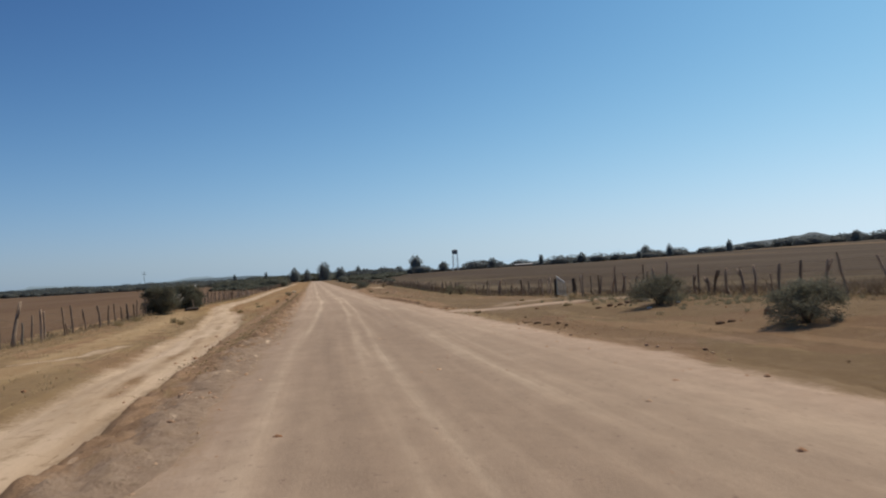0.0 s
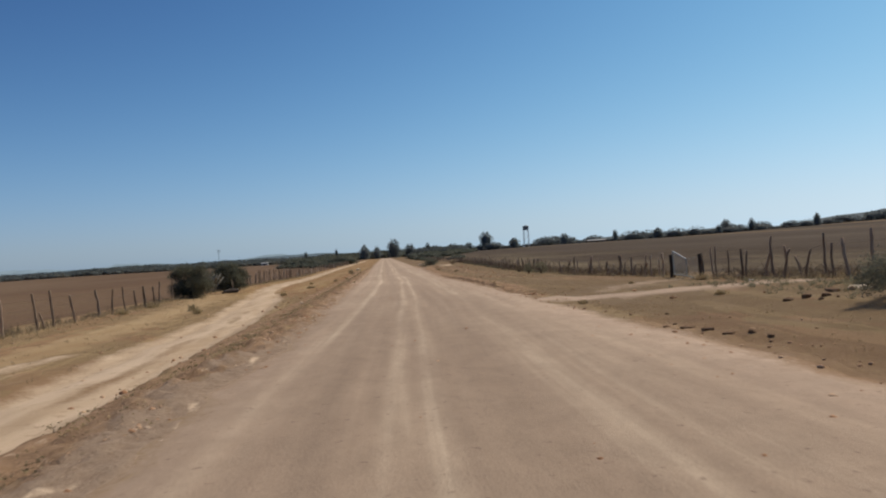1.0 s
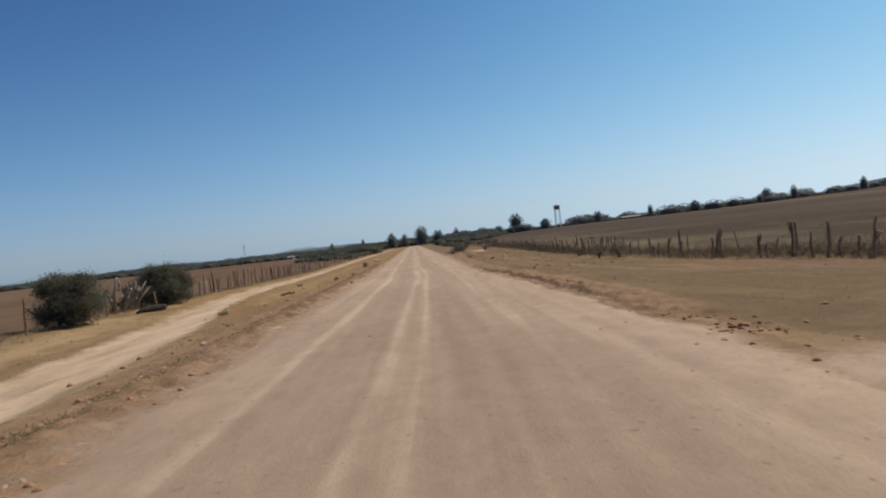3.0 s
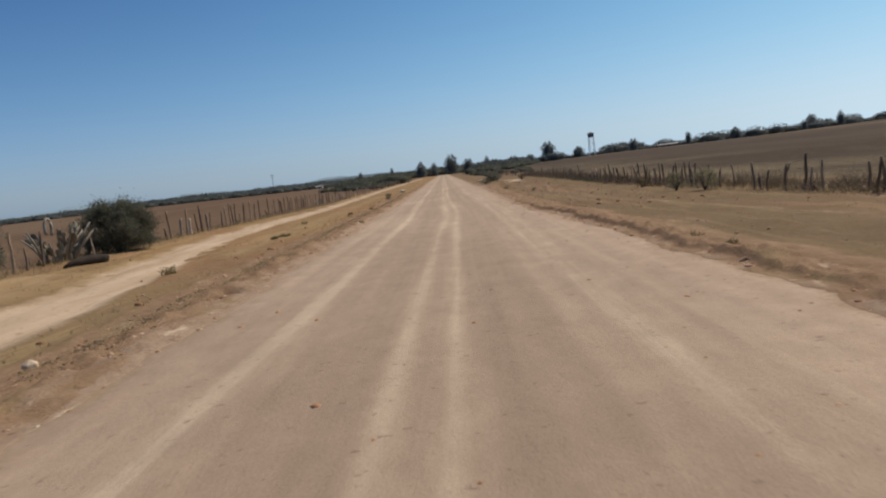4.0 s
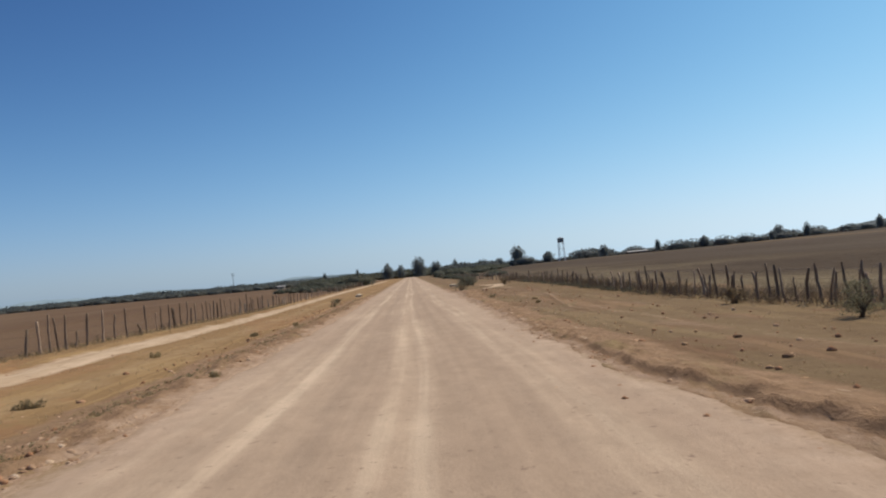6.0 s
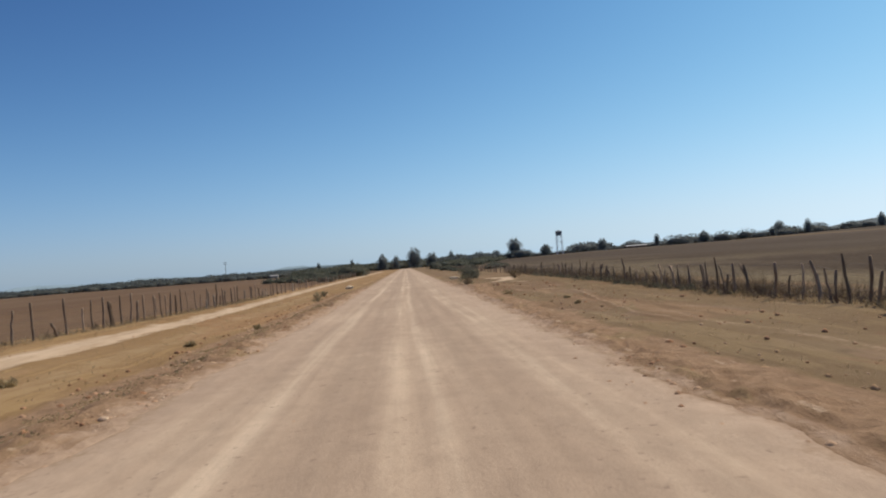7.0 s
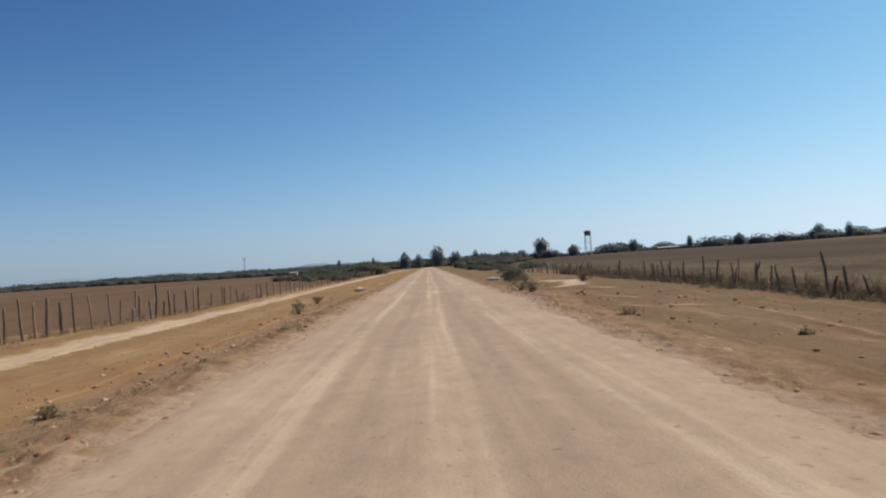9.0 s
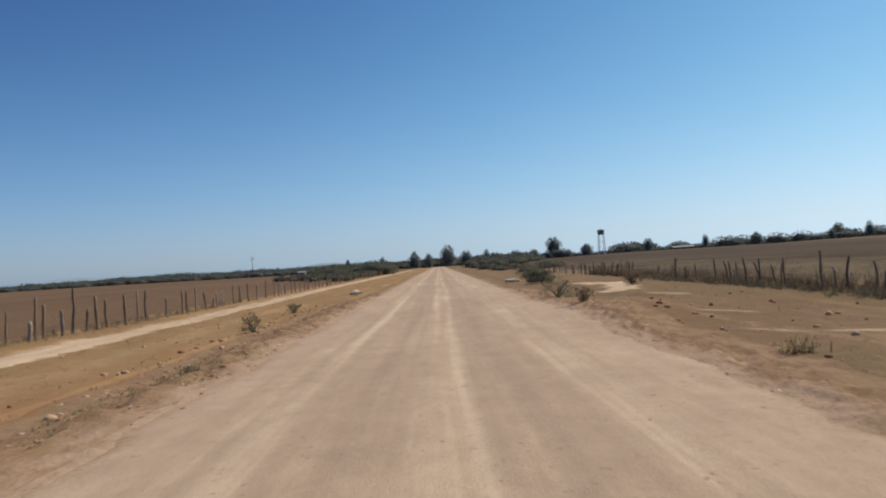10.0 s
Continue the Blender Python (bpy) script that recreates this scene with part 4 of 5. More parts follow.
def water_tower(x, y):
    z = on(x, y)
    t = thing("water_tower", (x, y, z), "dark water tank on a tall pale steel stand", "water tower")
    h = 13.2
    for sx in (-1, 1):
        for sy in (-1, 1):
            part("leg", mesh_of("leg", *tube([(sx * 2.1, sy * 2.1, 0), (sx * 1.7, sy * 1.7, h)], [0.2, 0.18], 6), m_leg), t)
    for k in range(3):
        za, zb = h * k / 3, h * (k + 1) / 3
        a, c = 2.1 - 0.4 * k / 3, 2.1 - 0.4 * (k + 1) / 3
        for s in (-1, 1):
            part("brace", mesh_of("brace", *joined([tube([(-a, s * a, za), (c, s * c, zb)], [0.06, 0.06], 4), tube([(-c, s * c, zb), (c, s * c, zb)], [0.07, 0.07], 4)]), m_steel), t)
    bm = bmesh.new()
    bmesh.ops.create_cone(bm, cap_ends=True, segments=24, radius1=2.1, radius2=2.4, depth=2.8, matrix=pose(0, 0, h + 1.5))
    bmesh.ops.bevel(bm, geom=[e for e in bm.edges if e.calc_length() < 1.0], offset=0.05, segments=1, affect="EDGES")
    me = bpy.data.meshes.new("tank")
    bm.to_mesh(me)
    bm.free()
    me.materials.append(m_tank)
    tank = part("tank", me, t, "dark riveted tank with a conical lid")
    bm = bmesh.new()
    bmesh.ops.create_cone(bm, cap_ends=True, segments=24, radius1=2.6, radius2=0.2, depth=0.9, matrix=pose(0, 0, h + 3.35))
    lid = bpy.data.meshes.new("lid")
    bm.to_mesh(lid)
    bm.free()
    lid.materials.append(m_tank)
    part("lid", lid, tank)
    ladder = part("ladder", mesh_of("ladder", *joined([tube([(-2.0, -2.3, 0), (-1.7, -2.5, h + 2.6)], [0.05, 0.05], 4), tube([(-1.6, -2.3, 0), (-1.3, -2.5, h + 2.6)], [0.05, 0.05], 4)]), m_steel), t)
    for k in range(20):
        z = 0.6 + k * 0.75
        f = z / (h + 2.6)
        part("rung", mesh_of("rung", *tube([(-2.0 + 0.3 * f, -2.3 - 0.2 * f, z), (-1.6 + 0.3 * f, -2.3 - 0.2 * f, z)], [0.03, 0.03], 4), m_steel), ladder)


water_tower(110.5, 595)


def power_pole(x, y, h):
    t = thing("power_pole", (x, y, on(x, y)), "slender dark utility pole standing above the scrub", "utility pole")
    part("pole", mesh_of("pole", *tube([(0, 0, -0.3), (0, 0, h)], [0.22, 0.13], 8), m_bark), t)
    for z in (h - 0.6, h - 2.0):
        arm = part("crossarm", mesh_of("crossarm", *box(-1.5, -0.08, z - 0.1, 1.5, 0.08, z + 0.1, 0.02), m_bark), t)
        for px in (-1.35, 0.5, 1.35):
            part("insulator", mesh_of("insulator", *tube([(px, 0, z + 0.1), (px, 0, z + 0.2), (px, 0, z + 0.32)], [0.04, 0.08, 0.05], 8), m_tank), arm)


power_pole(-134, 640, 15)


def low_house(x, y, w, d, h, label, turn=0.0, wall=m_white):
    t = thing("house", (x, y, on(x, y)), label, "house", turn=turn)
    part("wall", mesh_of("wall", *box(-w / 2, -d / 2, -0.5, w / 2, d / 2, h, 0.03), wall), t)
    roof = [(-w / 2 - 0.4, -d / 2 - 0.5, h + 0.03), (w / 2 + 0.4, -d / 2 - 0.5, h + 0.03), (w / 2 + 0.4, 0, h + 0.7), (-w / 2 - 0.4, 0, h + 0.7), (-w / 2 - 0.4, d / 2 + 0.5, h + 0.03), (w / 2 + 0.4, d / 2 + 0.5, h + 0.03)]
    lower = [(a, c, e - 0.12) for a, c, e in roof]
    part("roof", mesh_of("roof", roof + lower, [(0, 1, 2, 3), (3, 2, 5, 4), (7, 6, 9, 8), (8, 9, 10, 11), (0, 6, 7, 1), (4, 5, 11, 10), (0, 3, 9, 6), (3, 4, 10, 9), (1, 7, 8, 2), (2, 8, 11, 5)], m_roof), t)
    part("door", mesh_of("door", *box(-0.5, -d / 2 - 0.05, 0, 0.5, -d / 2 - 0.01, 0.8 * h, 0.01), m_dark), t)
    for k in (-0.3, 0.3):
        part("window", mesh_of("window", *box(k * w - 0.5, -d / 2 - 0.05, 0.4 * h, k * w + 0.5, -d / 2 - 0.01, 0.75 * h, 0.01), m_dark), t)


low_house(-93, 610, 5, 4, 1.7, "small whitewashed house beyond the ploughed field")
low_house(172, 618, 15, 6, 1.5, "long low brown shed with a pale sheet roof", wall=m_adobe)
low_house(78, 625, 6, 5, 2.2, "small pale house under the far trees")
low_house(440, 520, 18, 7, 2.2, "long low brown shed with a pale sheet roof", 30, wall=m_adobe)


# ---------------------------------------------------------------- fences
def post_mesh(seed, h, forked=False, rad=0.055, kink=0.022, wood=m_post):
    r = np.random.default_rng(seed)
    bend = r.normal(size=2) * kink
    pts, rr = [], []
    for k in range(7):
        t = k / 6
        jog = kink * 0.9 * math.sin(t * 5.2 + seed) * t
        pts.append((bend[0] * math.sin(t * 3.1) + r.normal() * 0.007, bend[1] * math.sin(t * 2.6) + jog + r.normal() * 0.007, -0.25 + t * (h + 0.25)))
        rr.append(rad * (1.12 - 0.3 * t) * r.uniform(0.88, 1.12))
    pieces = [tube(pts, rr, 7, r, 0.35)]
    if forked:
        a = r.uniform(0, 6.28)
        pieces.append(tube([(pts[3][0], pts[3][1], h * 0.62), (math.cos(a) * 0.07, math.sin(a) * 0.12, h * 0.8), (math.cos(a) * 0.10, math.sin(a) * 0.22, h * 1.02)], [rad * 0.8, rad * 0.65, rad * 0.5], 6, r, 0.3))
    return mesh_of("post", *joined(pieces), wood, True)


STRAIGHT = [post_mesh(100 + i, 1.0, False, 0.040 + 0.0035 * (i % 5), 0.014) for i in range(10)]
CROOKED = [post_mesh(140 + i, 1.0, i in (4, 9), 0.036 + 0.0035 * (i % 5), 0.05) for i in range(12)]
PALE = [post_mesh(180 + i, 1.0, False, 0.046 + 0.004 * i, 0.02, m_post_pale) for i in range(4)]


def fence(x, posts, seed, label, shapes, end, step, high, gap=None, stout=1.0):
    """posts: along the road, height and lean of each; the fence then goes on at random to its end."""
    r = np.random.default_rng(seed)
    f = thing("fence", (x, 0, 0), label, "fence", "roadside fences")
    posts = sorted(posts)
    while posts[-1][0] < end:
        posts.append((posts[-1][0] + r.uniform(0.55, 1.5) * step, high * r.uniform(0.75, 1.15), r.normal() * 0.06))
    tops = []
    for y, h, lean in posts:
        px = r.normal() * 0.05
        short = x < 0 and h < 0.9 and r.random() < 0.6
        ob = part("post", (PALE if short else shapes)[r.integers(4 if short else len(shapes))], f)
        thick = r.uniform(0.8, 1.2) * stout
        tilt = -math.degrees(math.atan2(max(-0.5, min(0.5, lean)), h))
        ob.matrix_local = Matrix.Translation((px, y, on(x + px, y))) @ pose(0, 0, 0, tilt, r.normal() * 2.0, 0) @ pose(0, 0, 0, 0, 0, r.choice([0, 12, -14, 180, 168])) @ Matrix.Diagonal((thick, thick, h, 1))
        tops.append((px, y, on(x, y), h))
    for z in (0.35, 0.7, 1.0):
        runs, run = [], []
        for px, y, g, h in tops:
            if gap and run and run[-1][1] < gap[0] + 0.1 and y > gap[0] + 0.1:
                runs.append(run)
                run = []
            if h > z * 0.8:
                run.append((px + 0.06, y, g + min(z, h - 0.05) + r.normal() * 0.015))
        runs.append(run)
        part("wire", mesh_of("wire", *joined([tube(q, [0.004] * len(q), 3) for q in runs if len(q) > 1]), m_wire), f, "slack rusty fence wire")
    return f


# posts, stretch by stretch: place along the road, height, lean
WEST_A = [(23.5, 1.2, 0), (25.2, 1.1, 0.1), (26.4, 1.2, 0), (27.8, 1.0, 0), (28.9, 1.28, 0.07), (31.0, 0.82, 0.03), (31.8, 1.06, 0.12), (32.7, 1.23, -0.04), (33.7, 1.13, -0.06), (35.7, 1.26, -0.3), (36.4, 0.62, -0.3), (37.2, 1.27, -0.15), (38.8, 1.07, -0.3), (41.1, 1.1, -0.13), (42.4, 1.06, 0.15), (44.3, 1.1, -0.2), (46.0, 0.87, -0.2), (47.3, 1.0, -0.2), (48.4, 0.93, -0.2), (49.8, 1.1, 0), (51.9, 1.2, 0), (54.2, 1.1, 0), (55.5, 1.2, 0.1), (56.6, 1.0, 0), (57.4, 1.15, 0), (58.1, 0.7, 0), (59.0, 1.1, 0.1), (60.6, 1.1, -0.2), (62.4, 1.2, 0), (65.5, 1.1, 0), (67.0, 1.2, 0)]
WEST_B = [(68.3, 0.89, -0.2), (69.7, 0.56, -0.2), (70.5, 1.31, -0.2), (71.8, 0.88, 0.05), (72.3, 1.3, 0), (73.2, 0.8, 0), (74.4, 1.08, -0.4), (75.1, 1.4, -0.05), (75.8, 0.89, -0.05), (76.6, 1.05, 0.5), (78.4, 0.96, 0.25), (79.5, 1.16, 0.01), (80.1, 1.35, 0), (80.8, 1.25, -0.25), (81.5, 1.3, 0.1), (82.3, 0.68, 0.2), (83.3, 1.27, 0.08), (84.8, 1.34, 0.12), (86.2, 1.1, 0.1), (87.7, 1.32, -0.14), (89.0, 0.58, -0.3), (90.1, 1.38, -0.14), (91.7, 0.95, 0), (92.8, 1.23, 0.1), (93.6, 1.31, 0), (94.5, 1.13, -0.2), (94.7, 1.1, -0.31), (95.6, 1.33, -0.08), (96.7, 1.38, 0.08), (97.7, 1.02, 0.1)]
WEST_C = [(98.6, 1.27, 0.08), (99.9, 1.21, -0.09), (100.4, 1.09, 0), (101.3, 1.32, -0.09), (102.1, 1.16, -0.05), (102.8, 1.28, 0.02), (103.8, 1.12, -0.14), (104.7, 1.4, -0.1), (106.2, 1.28, -0.06), (107.9, 1.3, 0.02), (108.7, 1.0, 0.1), (109.9, 0.62, 0.05), (110.4, 1.34, 0.05), (111.0, 1.1, 0.07), (112.0, 0.86, 0.08), (112.9, 1.56, 0.1), (113.9, 0.8, 0.08), (114.6, 1.25, 0.04), (115.7, 1.09, -0.17), (117.1, 1.2, 0), (118.5, 1.3, 0.05), (119.5, 1.32, 0.05), (122.0, 0.89, 0.05), (123.9, 1.19, 0.1), (124.8, 1.08, 0.08), (126.0, 1.25, 0.1), (127.9, 1.0, -0.3), (129.4, 0.58, -0.1), (130.1, 0.84, 0), (131.0, 0.85, 0.1), (133.1, 1.2, 0.1), (135.1, 1.08, 0)]
EAST_A = [(12.0, 1.1, 0.1), (13.6, 1.0, 0), (15.0, 1.1, 0.1), (16.9, 1.08, 0.3), (18.3, 1.18, 0.2), (19.1, 0.99, -0.07), (20.3, 1.01, -0.12), (21.2, 0.94, -0.12), (21.8, 0.68, -0.06), (22.4, 0.96, 0.06), (23.1, 0.95, 0.29), (23.9, 0.91, 0.15), (24.9, 0.92, -0.2), (25.3, 0.64, -0.09), (25.8, 1.13, -0.08), (26.3, 0.77, 0.13), (42.2, 0.85, 0.09), (43.3, 1.05, -0.07), (43.9, 0.89, 0.05), (44.6, 1.03, -0.03), (45.5, 1.04, -0.2), (45.7, 0.73, -0.25), (46.5, 0.67, -0.3)]
EAST_GATE = [(28.3, 1.33, 0.08), (29.35, 1.15, 0.25), (30.0, 1.0, 0.1), (30.35, 1.28, 0.12), (31.5, 0.9, -0.25), (31.9, 0.75, 0.35), (32.65, 0.95, -0.35), (32.9, 1.05, -0.2), (33.3, 1.38, 0.05), (33.85, 1.0, -0.4), (35.1, 1.0, -0.12), (35.85, 1.1, -0.15), (36.65, 1.08, 0.0), (37.4, 1.25, 0.15), (37.85, 1.22, 0.12), (38.9, 0.95, 0.08)]
EAST_B = [(47.1, 0.61, -0.13), (47.7, 1.02, -0.2), (49.6, 1.06, -0.15), (49.9, 1.07, -0.2), (50.5, 0.63, -0.1), (51.7, 0.77, 0.09), (53.7, 1.01, 0.11), (54.8, 1.15, 0.02), (55.5, 0.89, -0.18), (56.1, 0.83, -0.09), (58.3, 0.97, -0.05), (59.7, 1.2, -0.25), (60.9, 0.9, 0), (62.1, 0.74, -0.2), (63.4, 1.0, 0.1), (65.6, 0.9, 0), (66.8, 0.83, -0.06), (68.0, 1.0, 0.1), (69.1, 0.9, 0.1), (69.8, 1.09, -0.03), (70.3, 1.2, 0.1), (70.7, 0.95, -0.04), (71.3, 1.16, 0.15), (72.1, 1.02, -0.15), (72.5, 1.16, 0.28), (73.2, 1.0, -0.12), (74.4, 1.07, 0.14), (75.0, 1.15, 0.09), (75.6, 1.2, 0.02), (76.5, 0.95, 0.02), (77.1, 0.88, 0.04), (77.8, 1.06, 0.19)]
EAST_C = [(78.8, 1.02, -0.16), (79.5, 1.09, 0.07), (80.3, 0.8, 0.22), (81.2, 0.98, 0.25), (82.0, 0.87, 0), (83.5, 0.96, -0.25), (85.5, 0.87, 0.03), (86.2, 0.9, 0.1), (87.2, 0.87, 0.3), (87.7, 1.1, 0.16), (88.3, 0.98, 0.2), (88.6, 0.88, 0.19), (88.9, 0.87, 0.21), (90.2, 0.87, 0.3), (91.1, 0.74, 0.22), (92.0, 0.83, 0.2), (92.4, 0.84, 0.3), (93.1, 0.72, 0.2), (93.8, 0.85, 0.11), (94.5, 0.6, 0.21), (95.8, 0.74, 0.26), (97.2, 0.6, 0.3), (98.2, 0.76, 0.15), (99.3, 1.1, 0.16), (100.9, 0.76, 0.4), (102.0, 0.79, 0.2), (102.6, 0.7, 0), (103.9, 0.8, 0.1), (105.2, 0.9, 0.1)]
EAST_D = [(106.5, 0.92, -0.07), (107.6, 1.05, -0.06), (108.2, 0.73, 0.05), (108.9, 1.19, 0.06), (109.8, 0.35, 0.02), (110.8, 0.43, 0.13), (111.1, 1.05, 0.28), (111.6, 0.84, 0.2), (112.1, 0.8, 0.22), (113.0, 1.03, 0.15), (113.4, 0.88, 0.28), (114.7, 1.01, 0.13), (115.3, 0.9, 0.17), (116.2, 0.95, 0.17), (116.9, 0.93, 0), (117.4, 1.1, 0.4), (119.6, 0.89, 0.4), (121.5, 0.7, -0.15), (122.5, 1.1, 0.02), (123.2, 0.88, 0.07), (125.9, 0.68, 0.15), (129.4, 0.64, 0.3)]
fence(-12.0, WEST_A + WEST_B + WEST_C, 61, "weathered branch-post wire fence along the ploughed field", STRAIGHT, 330, 1.9, 1.15, stout=1.08)
fence(12.0, EAST_A + EAST_GATE + EAST_B + [(y, h * 1.18, lean) for y, h, lean in EAST_C] + EAST_D + [(y + 0.55, h * 0.8, -lean) for y, h, lean in EAST_B[1::3] + EAST_C[1::3]], 62, "crooked weathered branch-post wire fence with dry brush at its foot", CROOKED, 330, 1.2, 0.95, (39.1, 42.2))


tall = thing("leaning_post", (-12.0, 29.9, on(-12, 29.9)), "tall thick forked branch post leaning along the fence", "fence post")
part("trunk", mesh_of("trunk", *joined([tube([(0, 0, -0.3), (0.02, 0.25, 0.45), (0, 0.62, 1.0), (0.0, 1.0, 1.58)], [0.085, 0.08, 0.07, 0.06], 8, np.random.default_rng(5), 0.3), tube([(0, 0.55, 0.9), (0.08, 0.62, 1.2), (0.1, 0.66, 1.4)], [0.045, 0.04, 0.03], 6)]), m_post, True), tall)


def field_gate():
    """A sagging wire-mesh gate between two stout posts."""
    g = thing("field_gate", (12.0, 42.0, on(12, 42)), "sagging pale steel gate with wire mesh between dark posts", "gate")
    for y, h, rad in ((0.12, 1.0, 0.10), (-2.95, 1.02, 0.11)):
        part("gate_post", mesh_of("gate_post", *tube([(0, y, -0.3), (0.01, y, h * 0.5), (-0.01, y + 0.01, h)], [rad, rad * 0.97, rad * 0.9], 9), m_log, True), g, "stout dark wooden gate post")
    a, c, d, e = (0, -0.08, 1.14), (-0.1, -1.75, 0.80), (-0.1, -1.75, 0.12), (0, -0.08, 0.14)
    part("top_rail", mesh_of("top_rail", *tube([a, c], [0.035, 0.035], 8), m_steel), g, "pale steel tube sloping down")
    part("bottom_rail", mesh_of("bottom_rail", *tube([e, d, (-0.15, -2.5, 0.06)], [0.025, 0.025, 0.025], 8), m_oldsteel), g)
    part("stile", mesh_of("stile", *joined([tube([a, e], [0.028, 0.028], 8), tube([c, d], [0.02, 0.02], 8)]), m_oldsteel), g)
    wires = []
    for i in range(25):
        t = i / 24
        p, q = Vector(a).lerp(c, t), Vector(e).lerp(d, t)
        wires.append(tube([p, q], [0.004, 0.004], 3))
    for i in range(10):
        t = i / 9
        wires.append(tube([Vector(a).lerp(e, t), Vector(c).lerp(d, t)], [0.004, 0.004], 3))
    for i in range(10):
        z = 0.1 + 0.09 * i
        wires.append(tube([(-0.1, -1.75, min(z, 0.8)), (0, -2.9, z + 0.05)], [0.003, 0.003], 3))
    for i in range(8):
        y = -1.9 - 0.13 * i
        wires.append(tube([(-0.08, y, 0.08), (-0.06, y, 0.9)], [0.003, 0.003], 3))
    part("mesh_panel", mesh_of("mesh_panel", *joined(wires), m_oldsteel), g, "tarnished wire mesh")


field_gate()


# ---------------------------------------------------------------- bushes and scrub
def bush(x, y, w, h, seed, label, material=m_leaf, leaf=0.06, clumps=60, per=70, name="bush"):
    r = np.random.default_rng(seed)
    t = thing(name, (x, y, on(x, y)), label, "bush")
    for k in range(11):
        stems = []
        a, out = r.uniform(0, 6.28), r.uniform(0.25, 0.48) * w
        z = h * r.uniform(0.55, 0.95)
        mid = (math.cos(a) * out * 0.35, math.sin(a) * out * 0.35, z * 0.5)
        stems.append(tube([(r.normal() * 0.05, r.normal() * 0.05, -0.05), mid, (math.cos(a) * out, math.sin(a) * out, z)], [(0.035 if h > 1 else 0.018) * w ** 0.5, (0.02 if h > 1 else 0.011) * w ** 0.5, 0.005], 5))
        for twig in range(3):
            b2 = a + r.uniform(-0.9, 0.9)
            q = Vector(mid).lerp((math.cos(a) * out, math.sin(a) * out, z), r.uniform(0, 0.8))
            stems.append(tube([q, q + Vector((math.cos(b2) * w * 0.14, math.sin(b2) * w * 0.14, h * r.uniform(0.08, 0.25)))], [0.010, 0.003], 4))
        part("stem", mesh_of("stem", *joined(stems), m_dead if material is m_leaf_dry or h < 0.6 else m_bark, True), t)
    p = lumps(r, clumps, w / 2, w / 2, h, per, w * 0.065)
    part("foliage", bulk("foliage", *leaves(p, leaf, r), material), t)
    return t


bush(-11.5, 53.9, 2.3, 1.8, 71, "dense dark green thorn bush growing by the fence", leaf=0.032, clumps=130, per=320)
bush(-11.3, 63.2, 2.6, 1.75, 72, "broad dense dark green thorn bush growing by the fence", leaf=0.032, clumps=140, per=320)
bush(8.9, 22.7, 1.7, 0.80, 73, "low sparse grey-green bush on the verge", m_leaf_olive, 0.022, 80, 170)
bush(7.95, 14.3, 1.5, 0.78, 74, "low grey-green bush on the verge", m_leaf_olive, 0.02, 80, 190)
bush(11.2, 66.4, 1.1, 0.85, 76, "small hazy grey-green bush at the fence foot", m_leaf_grey, 0.02, 60, 60)
bush(10.7, 68.6, 1.0, 0.78, 77, "small hazy grey-green bush at the fence foot", m_leaf_grey, 0.02, 60, 56)
bush(11.3, 76.5, 0.8, 0.5, 78, "small dry bush at the fence foot", m_leaf_dry, 0.035, 24, 40)
bush(5.0, 114.5, 1.4, 0.72, 79, "low grey-green bush at the road edge", m_leaf_grey, 0.024, 40, 46)
bush(4.65, 107.5, 0.6, 0.5, 80, "small dead brown bush at the road edge", m_leaf_dry, 0.022, 20, 40)
bush(6.9, 133.0, 1.7, 0.8, 81, "dusty green bush beside the road", m_leaf_olive, 0.04, 60, 80)
bush(8.0, 147.0, 2.2, 1.0, 82, "dusty green bush beside the road", m_leaf_olive, 0.045, 64, 80)
bush(9.4, 121.0, 1.2, 0.6, 83, "small dry bush on the verge", m_leaf_dry, 0.035, 24, 50)
bush(-4.7, 108.3, 0.85, 0.55, 84, "straggling dry shrub on the roadside bank", m_leaf_grey, 0.022, 26, 40)
bush(-5.4, 118.0, 0.8, 0.4, 85, "straggling dry shrub on the roadside bank", m_leaf_grey, 0.022, 26, 40)


def brush_line(x, y0, y1, seed, label):
    """Dry brush heaped along a fence foot."""
    r = np.random.default_rng(seed)
    pieces = []
    for _ in range(int((y1 - y0) * 16)):
        y = r.uniform(y0, y1)
        px = x + r.normal() * 0.22
        a, e, s = r.uniform(0, 6.28), r.uniform(0.05, 0.9), r.uniform(0.25, 0.75)
        q = Vector((px, y, on(px, y) + r.uniform(0.0, 0.12)))
        d = Vector((math.cos(a) * math.cos(e), math.sin(a) * math.cos(e), math.sin(e)))
        pieces.append(tube([q, q + d * s * 0.5 + Vector((0, 0, 0.03)), q + d * s], [0.012, 0.008, 0.003], 3))
    return tagged(new("dry_brush", mesh_of("dry_brush", *joined(pieces), m_dead)), label, "brush", "brush along the fence", "stuff")


brush_line(11.9, 86, 128, 91, "dark dry branches heaped along the fence foot")
brush_line(11.9, 44, 60, 92, "thin dry branches along the fence foot")
brush_line(11.9, 70, 86, 93, "thin dry branches along the fence foot")
brush_line(12.1, 12, 38, 94, "thin dry branches along the fence foot")


